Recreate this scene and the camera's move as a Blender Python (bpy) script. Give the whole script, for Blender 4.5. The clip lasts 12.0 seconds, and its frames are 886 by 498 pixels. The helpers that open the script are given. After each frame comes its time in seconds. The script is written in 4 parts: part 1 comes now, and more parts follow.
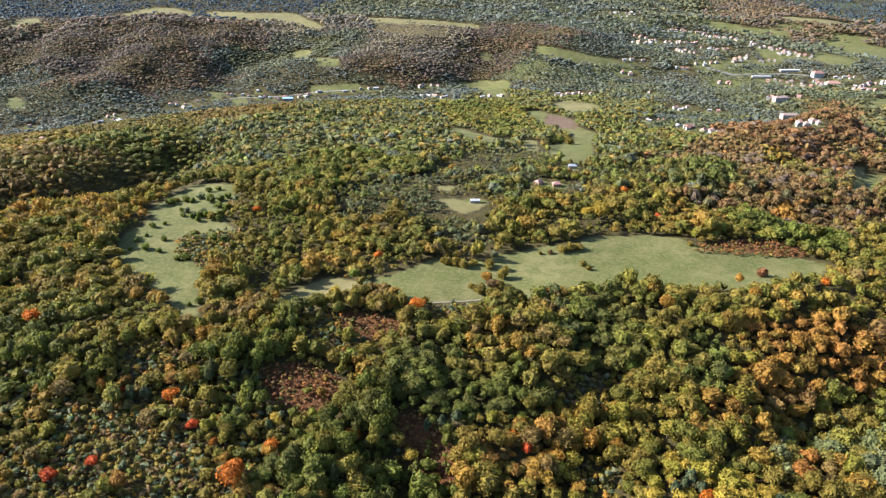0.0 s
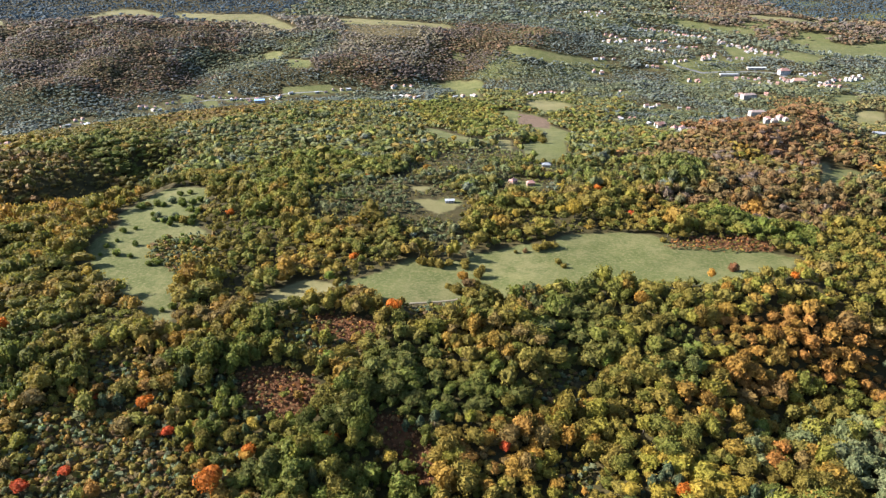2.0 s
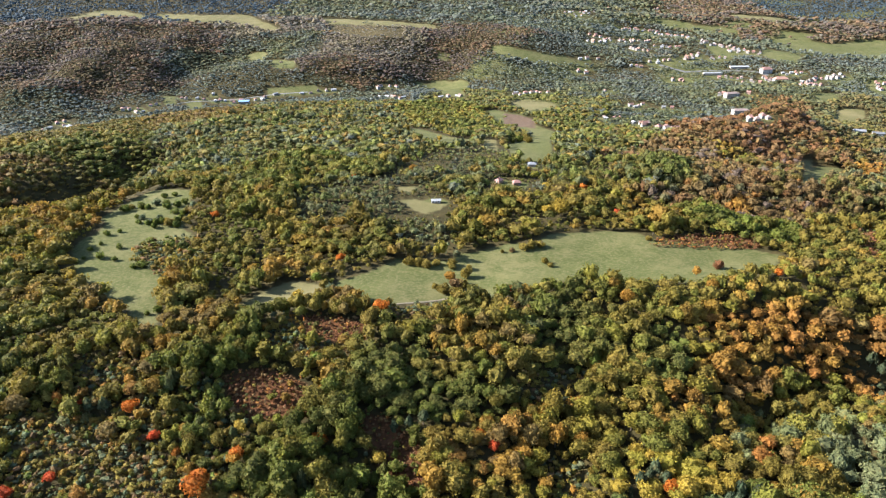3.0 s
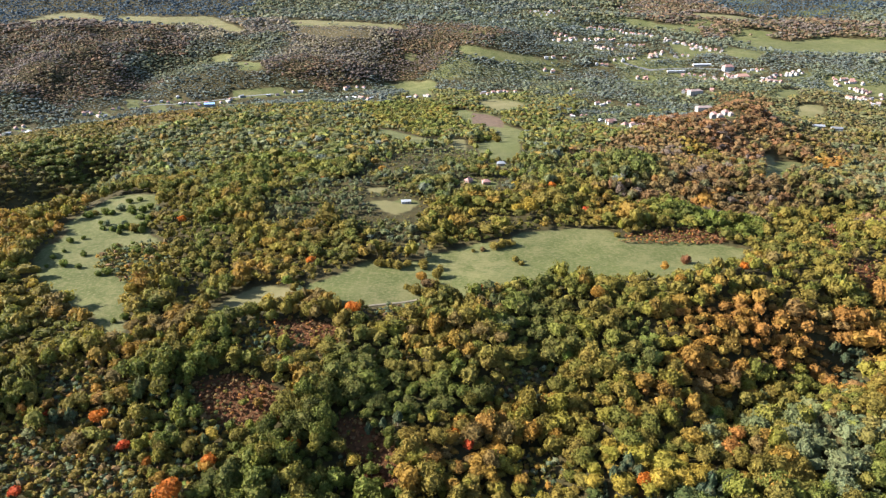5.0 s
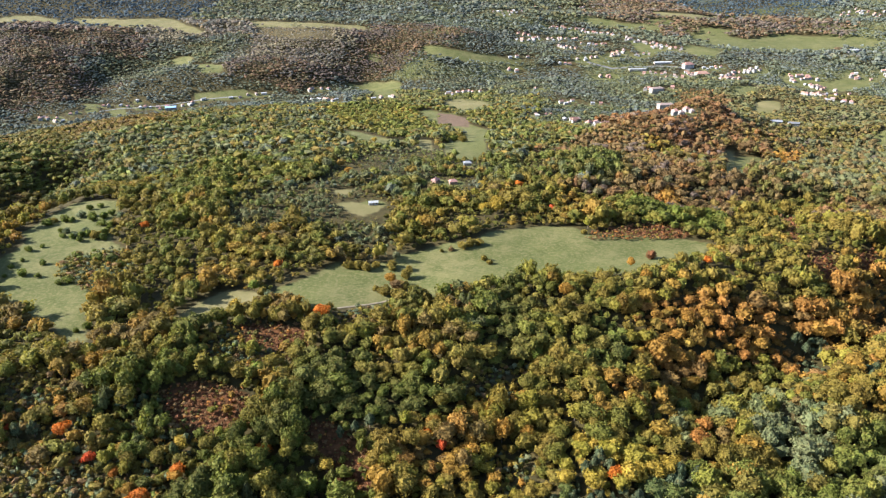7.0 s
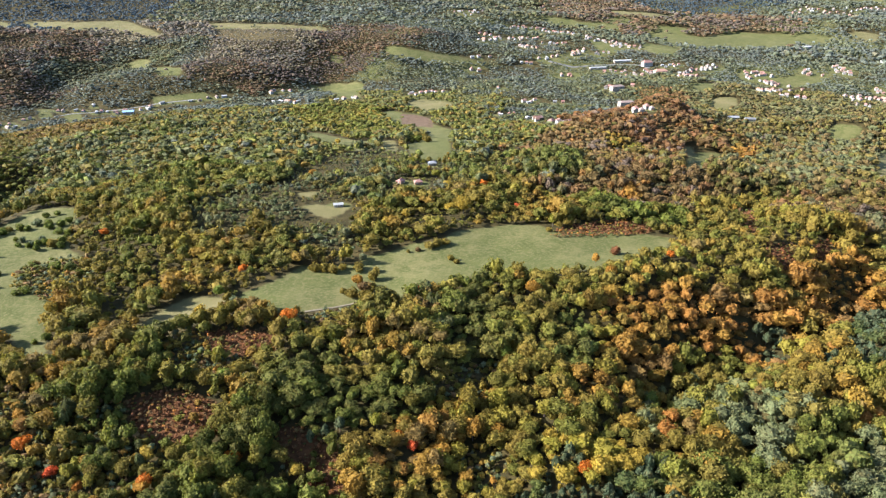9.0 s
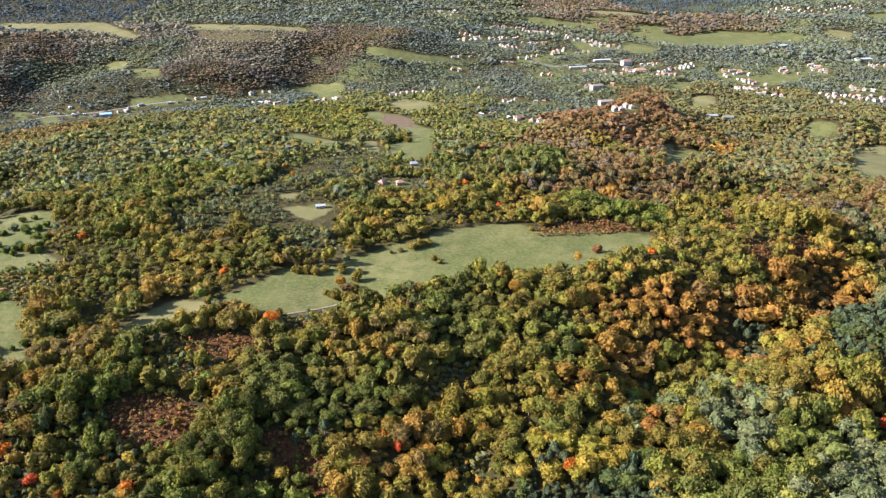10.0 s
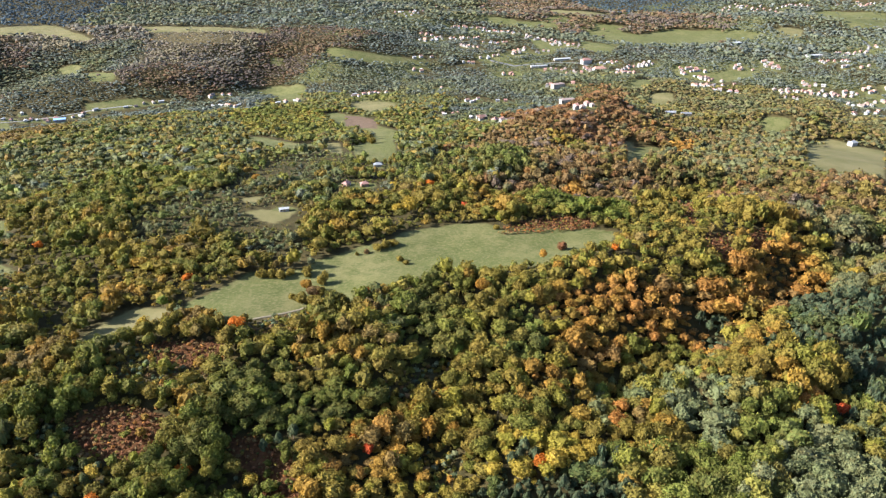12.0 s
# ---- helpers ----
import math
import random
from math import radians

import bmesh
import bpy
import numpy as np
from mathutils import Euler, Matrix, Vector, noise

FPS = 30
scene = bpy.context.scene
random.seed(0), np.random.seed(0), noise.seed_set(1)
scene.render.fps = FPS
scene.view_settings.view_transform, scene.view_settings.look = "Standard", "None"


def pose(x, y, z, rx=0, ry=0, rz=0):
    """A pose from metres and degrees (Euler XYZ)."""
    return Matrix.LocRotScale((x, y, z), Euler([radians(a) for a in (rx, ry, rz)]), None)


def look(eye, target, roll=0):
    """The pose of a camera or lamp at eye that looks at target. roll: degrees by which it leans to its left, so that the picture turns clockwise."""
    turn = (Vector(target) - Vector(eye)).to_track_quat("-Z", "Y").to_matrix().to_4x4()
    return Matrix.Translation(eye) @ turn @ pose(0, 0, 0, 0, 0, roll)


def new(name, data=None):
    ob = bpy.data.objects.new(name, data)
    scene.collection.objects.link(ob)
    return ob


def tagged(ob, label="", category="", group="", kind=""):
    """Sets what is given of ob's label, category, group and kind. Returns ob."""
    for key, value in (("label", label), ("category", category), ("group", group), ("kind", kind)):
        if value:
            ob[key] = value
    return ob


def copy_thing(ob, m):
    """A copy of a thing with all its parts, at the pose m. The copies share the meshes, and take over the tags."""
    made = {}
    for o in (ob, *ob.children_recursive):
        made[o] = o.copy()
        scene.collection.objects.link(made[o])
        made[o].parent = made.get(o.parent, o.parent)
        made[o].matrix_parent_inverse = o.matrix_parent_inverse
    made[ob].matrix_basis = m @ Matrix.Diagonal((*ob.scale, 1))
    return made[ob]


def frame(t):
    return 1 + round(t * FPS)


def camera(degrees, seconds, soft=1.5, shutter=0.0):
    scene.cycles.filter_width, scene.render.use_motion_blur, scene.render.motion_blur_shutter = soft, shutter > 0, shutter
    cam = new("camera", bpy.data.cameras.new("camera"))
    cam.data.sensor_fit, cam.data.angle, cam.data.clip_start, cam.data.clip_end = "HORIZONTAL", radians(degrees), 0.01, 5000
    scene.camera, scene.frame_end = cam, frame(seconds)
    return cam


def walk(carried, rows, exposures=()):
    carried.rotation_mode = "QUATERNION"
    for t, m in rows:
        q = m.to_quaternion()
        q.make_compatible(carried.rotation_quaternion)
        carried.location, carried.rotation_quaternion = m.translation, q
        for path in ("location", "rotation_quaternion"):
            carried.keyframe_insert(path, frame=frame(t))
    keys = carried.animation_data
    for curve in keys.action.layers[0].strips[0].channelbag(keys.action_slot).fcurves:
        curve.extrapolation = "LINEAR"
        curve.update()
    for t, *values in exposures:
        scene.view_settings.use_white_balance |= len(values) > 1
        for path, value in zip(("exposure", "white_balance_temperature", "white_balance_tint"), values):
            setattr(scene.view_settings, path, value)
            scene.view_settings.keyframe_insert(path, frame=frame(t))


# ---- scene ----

# ---- camera: hangs still in the air and turns to the right ----
cam = camera(64.77, 12.0, soft=1.3)
TURN = [(0.0, 6.77, -25.757), (1.0, 5.68, -25.746), (2.0, 4.555, -25.735), (3.0, 3.352, -25.725), (5.0, 0.712, -25.704),
        (6.0, -0.700, -25.694), (7.0, -2.161, -25.683), (9.0, -5.192, -25.662), (10.0, -6.749, -25.651), (11.0, -8.299, -25.641),
        (12.0, -9.848, -25.630)]
walk(cam, [(t, pose(0, 0, 220, 90 + tilt, 0, yaw)) for t, yaw, tilt in TURN])

# ---- world and sun ----
SUN_HEIGHT = radians(28)
SUN_FROM = Vector((-0.99, 0.08, 0)).normalized()
world = bpy.data.worlds.new("world")
scene.world = world
world.use_nodes = True
nodes, links = world.node_tree.nodes, world.node_tree.links
sky = nodes.new("ShaderNodeTexSky")
sky.sky_type, sky.sun_disc = "NISHITA", False
sky.sun_elevation = SUN_HEIGHT
sky.sun_rotation = math.atan2(SUN_FROM.x, SUN_FROM.y)
sky.air_density, sky.dust_density, sky.altitude = 1.0, 1.5, 500
nodes["Background"].inputs["Strength"].default_value = 0.08
links.new(sky.outputs["Color"], nodes["Background"].inputs["Color"])
lamp = bpy.data.lights.new("sun", "SUN")
lamp.energy, lamp.angle, lamp.color = 5.0, radians(0.53), (1.0, 0.92, 0.81)
sun = new("sun", lamp)
away = SUN_FROM * math.cos(SUN_HEIGHT) + Vector((0, 0, math.sin(SUN_HEIGHT)))
sun.matrix_world = look(away * 1000, (0, 0, 0))
scene.view_settings.exposure = 2.12
scene.view_settings.use_white_balance = True
scene.view_settings.white_balance_temperature = 6000

# ---- the lie of the land ----


def lattice(ix, iy, seed):
    """A repeatable random number from 0 to 1 for each lattice point."""
    n = (ix.astype(np.int64) * 374761393 + iy.astype(np.int64) * 668265263 + seed * 982451653) & 0xFFFFFFFF
    n = ((n ^ (n >> 13)) * 1274126177) & 0xFFFFFFFF
    return ((n ^ (n >> 16)) & 0xFFFF) / 65535.0


def rough(x, y, size, seed):
    """Smooth value noise, -1 to 1, with lumps about size metres across."""
    u, v = np.asarray(x, float) / size, np.asarray(y, float) / size
    iu, iv = np.floor(u), np.floor(v)
    fu, fv = u - iu, v - iv
    fu, fv = fu * fu * (3 - 2 * fu), fv * fv * (3 - 2 * fv)
    a, b = lattice(iu, iv, seed), lattice(iu + 1, iv, seed)
    c, d = lattice(iu, iv + 1, seed), lattice(iu + 1, iv + 1, seed)
    return 2 * ((a * (1 - fu) + b * fu) * (1 - fv) + (c * (1 - fu) + d * fu) * fv) - 1


def ramp(v, a, b):
    s = np.clip((np.asarray(v, float) - a) / (b - a), 0, 1)
    return s * s * (3 - 2 * s)


def to_line(x, y, x0, y0, x1, y1):
    """Distance from the stretch between two points."""
    dx, dy = x1 - x0, y1 - y0
    s = np.clip(((x - x0) * dx + (y - y0) * dy) / (dx * dx + dy * dy), 0, 1)
    return np.hypot(x - x0 - s * dx, y - y0 - s * dy)


# ridges (height above 0) and gullies (below 0): from, to, half width, height
RIDGES = [
    (30, 330, 330, 450, 30, 9),          # rust-coloured spur
    (150, 300, 420, 420, 24, -15),       # gully beyond it
    (200, 265, 430, 350, 28, 11),        # next spur
    (-52, 190, -46, 234, 25, -13),       # shaded hollow
    (20, 200, 60, 330, 30, -9),         # central gully
    (30, 395, 190, 405, 26, 4),          # brow below the meadow
    (-260, 300, -60, 360, 40, 5),
    (-620, 600, -519, 790, 50, 6),      # wooded ridge before the river
    (-519, 790, -400, 920, 50, 3),
    (-480, 540, -400, 600, 58, -38),     # shaded ravine
    (-400, 640, -390, 740, 50, -34),
    (300, 850, 400, 960, 60, 24),        # red-brown hill
    (400, 960, 425, 860, 50, 14),
    (143, 650, 320, 600, 45, 10),        # brown ridge
    (200, 560, 380, 540, 34, -9),
    (457, 1020, 700, 930, 70, 18),       # ochre ridge before the eastern quarter
    (700, 930, 900, 800, 80, 16),
    (-600, 1540, -233, 1600, 70, 14),    # foot of the far hillside
    (-860, 1480, -1000, 1800, 120, 22),  # wooded hills
    (-330, 1640, -250, 1800, 110, 18),
    (-669, 1480, -599, 1720, 70, -16),   # side valleys of the far hillside
    (-1052, 1300, -1197, 1660, 70, -14),
    (-110, 1580, -85, 1760, 60, -10),
    (60, 1640, 120, 1900, 100, 16),
    (-1138, 1749, -1042, 1400, 60, 15),  # spurs and gullies of the beech hillside
    (-985, 1650, -929, 1415, 45, -8),
    (-830, 1640, -873, 1381, 55, 12),
    (-763, 1831, -740, 1480, 50, 10),
    (-1010, 1270, -840, 1330, 45, 14),
    (300, 2300, 900, 2450, 120, 22),
    (900, 2300, 1700, 2100, 130, 18),
]


def height(x, y):
    """The height of the ground, in metres over the large meadow."""
    x, y = np.asarray(x, float), np.asarray(y, float)
    far = np.hypot(x, y)
    turn = np.degrees(np.arctan2(x, y))
    z = -16 * np.exp(-((y - 215 - 0.12 * x) / 95.0) ** 2)
    for x0, y0, x1, y1, wide, tall in RIDGES:
        z = z + tall * np.exp(-(to_line(x, y, x0, y0, x1, y1) / wide) ** 2)
    # the country falls towards the river and the town
    z = z - 112 * ramp(far, 520, 1480)
    river = to_line(x, y, -1300, 700, -738, 1166)
    for x0, y0, x1, y1 in ((-738, 1166, -180, 1545), (-180, 1545, 618, 1659), (618, 1659, 1153, 1271)):
        river = np.minimum(river, to_line(x, y, x0, y0, x1, y1))
    z = z - 18 * np.exp(-(river / 130.0) ** 2)
    # high ground beyond the valley, in the north-west
    west = 1 - ramp(turn, -2, 14)
    z = z + 64 * ramp(far, 1560, 2080) * west
    z = z + 30 * ramp(far, 2300, 3000) * west + 25 * ramp(far, 2400, 3200) * (1 - west)
    z = z + 190 * ramp(far, 3000, 4600)
    lumps = 0.25 + 0.75 * ramp(far, 500, 1000)
    z = z + 10 * rough(x, y, 360, 1) * lumps + 4.5 * rough(x, y, 140, 2) * lumps + 1.1 * rough(x, y, 42, 3)
    return z

# ---- fields, clearings and bracken: kind and outline, in metres ----
LAND = []
LAND.append(("meadow_main", "meadow", [(-93, 397), (-70, 418), (-57, 438), (-47, 432), (-33, 434), (-19, 437), (-16, 447), (2, 454), (19, 465), (40, 467), (52, 483), (67, 488), (97, 495), (120, 492), (128, 479), (151, 477), (175, 473), (201, 468), (215, 459), (197, 430), (168, 405), (148, 400), (130, 399), (102, 405), (80, 408), (58, 404), (35, 392), (16, 384), (6, 380), (-5, 385), (-14, 382), (-29, 375), (-46, 370), (-63, 366), (-78, 371), (-91, 384)]))
LAND.append(("meadow_small", "pale", [(-146, 370), (-138, 386), (-124, 401), (-104, 395), (-97, 386), (-98, 375), (-114, 369), (-123, 359), (-132, 354), (-141, 358)]))
LAND.append(("field_high_west", "pale", [(-1334, 1722), (-1373, 1851), (-1340, 1863), (-1279, 1776), (-1283, 1713), (-1287, 1659)]))
LAND.append(("field_high", "pale", [(-1198, 2008), (-1200, 2118), (-1197, 2189), (-1133, 2205), (-1056, 2158), (-1015, 2128), (-944, 1941), (-1047, 2030), (-1117, 2038), (-1042, 1792)]))
LAND.append(("field_high_east", "pale", [(-988, 2147), (-973, 2176), (-902, 2137), (-837, 2108), (-776, 2133), (-697, 2134), (-625, 2011), (-542, 1892), (-560, 1869), (-631, 1927), (-679, 1951), (-739, 1983), (-784, 1970), (-854, 2021), (-919, 2034)]))
LAND.append(("field_ridge", "pale", [(-468, 2076), (-380, 2051), (-279, 2031), (-211, 1992), (-133, 1982), (-131, 1912), (-202, 1907), (-265, 1924), (-363, 1957), (-444, 1971)]))
LAND.append(("fallow_ridge", "scrub", [(-436, 1968), (-363, 1958), (-214, 1879), (-205, 1799), (-306, 1805), (-398, 1863)]))
LAND.append(("clearing_hill", "meadow", [(-591, 1739), (-572, 1750), (-544, 1743), (-528, 1707), (-528, 1654), (-569, 1683)]))
LAND.append(("clearing_hill_low", "meadow", [(-513, 1660), (-478, 1648), (-430, 1605), (-424, 1550), (-472, 1556)]))
LAND.append(("pasture_hill", "meadow", [(-116, 1761), (-86, 1760), (-89, 1723), (-114, 1722)]))
LAND.append(("pasture_ridge", "meadow", [(14, 1773), (55, 1758), (102, 1743), (156, 1737), (205, 1749), (201, 1717), (154, 1700), (101, 1693), (54, 1694), (21, 1714)]))
LAND.append(("field_river", "meadow", [(-154, 1582), (-105, 1617), (-53, 1596), (-33, 1575), (-38, 1518), (-86, 1520), (-144, 1541)]))
LAND.append(("field_river_near", "meadow", [(-102, 1575), (-44, 1524), (-39, 1388), (-84, 1384)]))
LAND.append(("field_upper", "meadow", [(4, 1216), (21, 1236), (36, 1207), (32, 1125), (55, 1094), (79, 1051), (103, 991), (89, 850), (66, 871), (56, 947), (47, 1012), (23, 1058), (10, 1096)]))
LAND.append(("field_lower", "meadow", [(30, 827), (41, 849), (52, 860), (68, 883), (84, 870), (82, 802), (72, 703), (60, 692), (43, 693), (31, 714)]))
LAND.append(("field_ploughed", "soil", [(35, 1183), (58, 1173), (82, 1099), (78, 1021), (52, 1039), (32, 1059)]))
LAND.append(("field_straw", "pale", [(49, 1348), (87, 1364), (130, 1301), (132, 1270), (115, 1193), (82, 1193), (55, 1239)]))
LAND.append(("strip_pale", "meadow", [(-114, 1002), (-87, 982), (-58, 917), (-33, 867), (-12, 865), (-13, 765), (-35, 760), (-56, 783), (-88, 833)]))
LAND.append(("strip_straw", "pale", [(-2, 869), (17, 865), (18, 755), (3, 761)]))
LAND.append(("field_village", "meadow", [(-663, 1401), (-646, 1424), (-614, 1350), (-634, 1342)]))
LAND.append(("garden_village", "meadow", [(-606, 1381), (-578, 1387), (-547, 1325), (-575, 1314)]))
LAND.append(("field_village_east", "meadow", [(-465, 1471), (-403, 1481), (-356, 1495), (-354, 1460), (-398, 1440), (-453, 1439)]))
LAND.append(("pasture_west", "meadow", [(-993, 1219), (-980, 1233), (-956, 1233), (-931, 1189), (-954, 1176)]))
LAND.append(("field_far_a", "meadow", [(521, 2341), (569, 2340), (629, 2314), (686, 2278), (750, 2240), (738, 2176), (663, 2201), (601, 2242), (535, 2278)]))
LAND.append(("field_far_top", "meadow", [(751, 2337), (815, 2321), (804, 2233), (747, 2262)]))
LAND.append(("field_far_band", "pale", [(819, 2658), (862, 2462), (951, 2422), (1123, 2524), (1033, 2320), (890, 2313), (791, 2372)]))
LAND.append(("field_far_b", "meadow", [(820, 2143), (908, 2131), (969, 2079), (1111, 2142), (1204, 2099), (1281, 2067), (1316, 2006), (1250, 1924), (1177, 1922), (1085, 1867), (1004, 1891), (874, 1875), (808, 1910), (796, 2032)]))
LAND.append(("field_far_c", "meadow", [(867, 2224), (943, 2197), (976, 2175), (937, 2135), (868, 2151)]))
LAND.append(("field_far_straw", "pale", [(1394, 2043), (1452, 2037), (1480, 2006), (1399, 1916), (1355, 1933)]))
LAND.append(("field_plain", "meadow", [(1796, 2411), (1888, 2351), (1974, 2266), (1880, 2154), (1680, 2084), (1606, 2122)]))
LAND.append(("field_plain_near", "meadow", [(1665, 2090), (1869, 2138), (1750, 1997), (1637, 2024)]))
LAND.append(("slope_town", "meadow", [(739, 1958), (762, 1899), (794, 1835), (744, 1752), (703, 1786), (700, 1842)]))
LAND.append(("gardens_town", "meadow", [(595, 1994), (628, 1965), (649, 1902), (622, 1822), (578, 1856)]))
LAND.append(("gardens_east", "meadow", [(899, 1537), (954, 1557), (1020, 1544), (988, 1493), (927, 1486), (883, 1483)]))
LAND.append(("gardens_hill", "meadow", [(665, 1443), (719, 1459), (672, 1360), (630, 1364)]))
LAND.append(("clearing_east", "pale", [(650, 1311), (679, 1320), (699, 1312), (680, 1263), (637, 1223), (609, 1212)]))
LAND.append(("clearing_hill_east", "meadow", [(628, 920), (649, 920), (678, 909), (661, 884), (631, 871), (612, 874)]))
LAND.append(("clearing_far_east", "meadow", [(711, 896), (750, 879), (704, 868)]))
LAND.append(("clearing_green", "meadow", [(356, 754), (386, 782), (407, 780), (402, 762), (348, 682), (295, 600), (289, 614)]))
LAND.append(("clearing_green_top", "pale", [(365, 795), (384, 804), (364, 752), (344, 742)]))
LAND.append(("field_house", "pale", [(634, 809), (668, 837), (694, 837), (706, 819), (718, 800), (740, 787), (569, 598), (536, 596), (513, 601), (496, 609), (516, 650)]))
LAND.append(("lawn_house", "meadow", [(629, 763), (685, 802), (702, 781), (593, 661), (546, 643), (542, 654)]))
LAND.append(("fern_gap", "bracken", [(308, 529), (317, 526), (279, 459), (274, 469)]))
LAND.append(("fern_glade", "bracken", [(269, 425), (285, 422), (279, 404), (258, 402)]))
LAND.append(("fern_glade_east", "bracken", [(307, 428), (320, 429), (307, 409), (296, 408)]))
LAND.append(("meadow_west", "meadow", [(-300, 560), (-299, 574), (-277, 576), (-259, 571), (-249, 544), (-238, 509), (-230, 482), (-215, 467), (-202, 442), (-207, 428), (-208, 415), (-207, 401), (-201, 384), (-204, 375), (-195, 354), (-181, 326), (-190, 325), (-208, 347), (-219, 366), (-219, 361), (-232, 370), (-248, 383), (-258, 393), (-267, 400), (-278, 411), (-295, 438), (-298, 456), (-292, 470), (-295, 488), (-307, 505), (-303, 525), (-303, 544)]))
LAND.append(("clearing_shed", "pale", [(-70, 550), (-58, 555), (-45, 548), (-28, 546), (-34, 531), (-46, 521), (-57, 531)]))
LAND.append(("clearing_straw", "pale", [(-76, 585), (-57, 591), (-57, 575), (-71, 572)]))
LAND.append(("bracken_strip", "bracken", [(126, 477), (152, 487), (168, 492), (200, 493), (211, 486), (203, 478), (175, 475), (152, 476), (129, 474)]))
LAND.append(("bracken_a", "bracken", [(-136, 299), (-116, 307), (-93, 301), (-85, 288), (-98, 279), (-121, 283)]))
LAND.append(("bracken_b", "bracken", [(-105, 352), (-88, 352), (-69, 349), (-63, 340), (-79, 338), (-99, 341)]))
LAND.append(("scrub_front", "scrub", [(-129, 348), (-111, 353), (-99, 342), (-72, 336), (-71, 327), (-95, 322), (-120, 323)]))
LAND.append(("bracken_c", "bracken", [(-61, 281), (-46, 281), (-31, 268), (-20, 259), (-25, 251), (-39, 255), (-51, 266)]))
LAND.append(("bracken_d", "scrub", [(-217, 302), (-201, 310), (-186, 308), (-183, 295), (-202, 287)]))
LAND.append(("bracken_e", "scrub", [(-176, 230), (-163, 241), (-146, 240), (-146, 227), (-161, 219), (-174, 221)]))
LAND.append(("scrub_thorn", "scrub", [(-248, 451), (-231, 462), (-209, 463), (-195, 438), (-206, 426), (-229, 424), (-245, 428)]))
LAND.append(("scrub_a", "scrub", [(-228, 263), (-214, 271), (-178, 255), (-164, 248), (-174, 241), (-202, 240), (-223, 245)]))
LAND.append(("scrub_west", "scrub", [(-234, 429), (-219, 445), (-205, 433), (-203, 416), (-221, 413)]))
LAND.append(("scrub_b", "scrub", [(-56, 366), (-29, 373), (-14, 379), (-17, 369), (-35, 358), (-52, 357)]))
LAND.append(("scrub_c", "scrub", [(23, 304), (46, 319), (63, 320), (54, 309), (35, 299)]))
LAND.append(("scrub_d", "scrub", [(289, 524), (310, 520), (293, 492), (265, 485)]))
# ---- which trees prevail where: x, y, reach, mix ----
ZONES = []
ZONES += [(-212, 215, 45, "brush"), (-158, 236, 60, "brush"), (-217, 249, 55, "brush"), (-173, 269, 50, "brush"), (-106, 263, 45, "dark"), (-76, 235, 40, "dark"), (-140, 304, 55, "dark"), (-258, 287, 55, "dark"), (-239, 334, 70, "oak"), (-306, 357, 80, "oak"), (-360, 422, 90, "oak"), (-356, 493, 70, "autumn"), (-473, 652, 80, "rustdark"), (-653, 814, 80, "autumn"), (-576, 1006, 120, "rustdark")]
# far zones take mixes whose leaf colours carry painted haze
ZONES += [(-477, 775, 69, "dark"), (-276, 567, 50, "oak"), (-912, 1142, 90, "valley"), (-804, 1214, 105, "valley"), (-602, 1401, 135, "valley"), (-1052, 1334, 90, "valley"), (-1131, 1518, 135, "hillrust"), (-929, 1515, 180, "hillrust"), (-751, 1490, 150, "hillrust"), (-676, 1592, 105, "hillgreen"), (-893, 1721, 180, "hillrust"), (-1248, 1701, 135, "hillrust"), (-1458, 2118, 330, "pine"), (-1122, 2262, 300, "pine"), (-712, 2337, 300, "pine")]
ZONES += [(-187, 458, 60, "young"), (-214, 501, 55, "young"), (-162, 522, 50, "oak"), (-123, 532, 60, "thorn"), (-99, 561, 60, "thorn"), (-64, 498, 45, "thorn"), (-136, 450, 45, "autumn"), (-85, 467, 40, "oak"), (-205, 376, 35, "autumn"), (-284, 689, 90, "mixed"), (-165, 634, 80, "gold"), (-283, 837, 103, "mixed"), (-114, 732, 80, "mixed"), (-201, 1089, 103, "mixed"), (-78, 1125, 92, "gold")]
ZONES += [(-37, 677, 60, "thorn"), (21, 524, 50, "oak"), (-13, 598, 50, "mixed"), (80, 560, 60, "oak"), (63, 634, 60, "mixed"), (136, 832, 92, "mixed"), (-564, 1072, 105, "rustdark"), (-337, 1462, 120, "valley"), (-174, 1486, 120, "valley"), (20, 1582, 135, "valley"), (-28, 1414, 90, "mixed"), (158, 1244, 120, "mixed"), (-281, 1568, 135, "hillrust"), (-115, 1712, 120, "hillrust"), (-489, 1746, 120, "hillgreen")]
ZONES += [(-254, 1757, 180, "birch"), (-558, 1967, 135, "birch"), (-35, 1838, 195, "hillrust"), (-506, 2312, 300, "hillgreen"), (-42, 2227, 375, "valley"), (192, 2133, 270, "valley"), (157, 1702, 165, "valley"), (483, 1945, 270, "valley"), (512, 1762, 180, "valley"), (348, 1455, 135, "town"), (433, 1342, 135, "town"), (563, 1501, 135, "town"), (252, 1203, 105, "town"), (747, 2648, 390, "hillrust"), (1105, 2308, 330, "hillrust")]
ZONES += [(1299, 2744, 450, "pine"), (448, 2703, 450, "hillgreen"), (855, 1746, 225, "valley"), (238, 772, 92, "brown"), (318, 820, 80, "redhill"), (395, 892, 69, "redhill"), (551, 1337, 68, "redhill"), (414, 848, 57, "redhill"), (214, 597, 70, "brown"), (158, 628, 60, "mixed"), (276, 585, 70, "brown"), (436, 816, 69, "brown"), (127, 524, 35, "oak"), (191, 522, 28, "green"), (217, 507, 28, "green")]
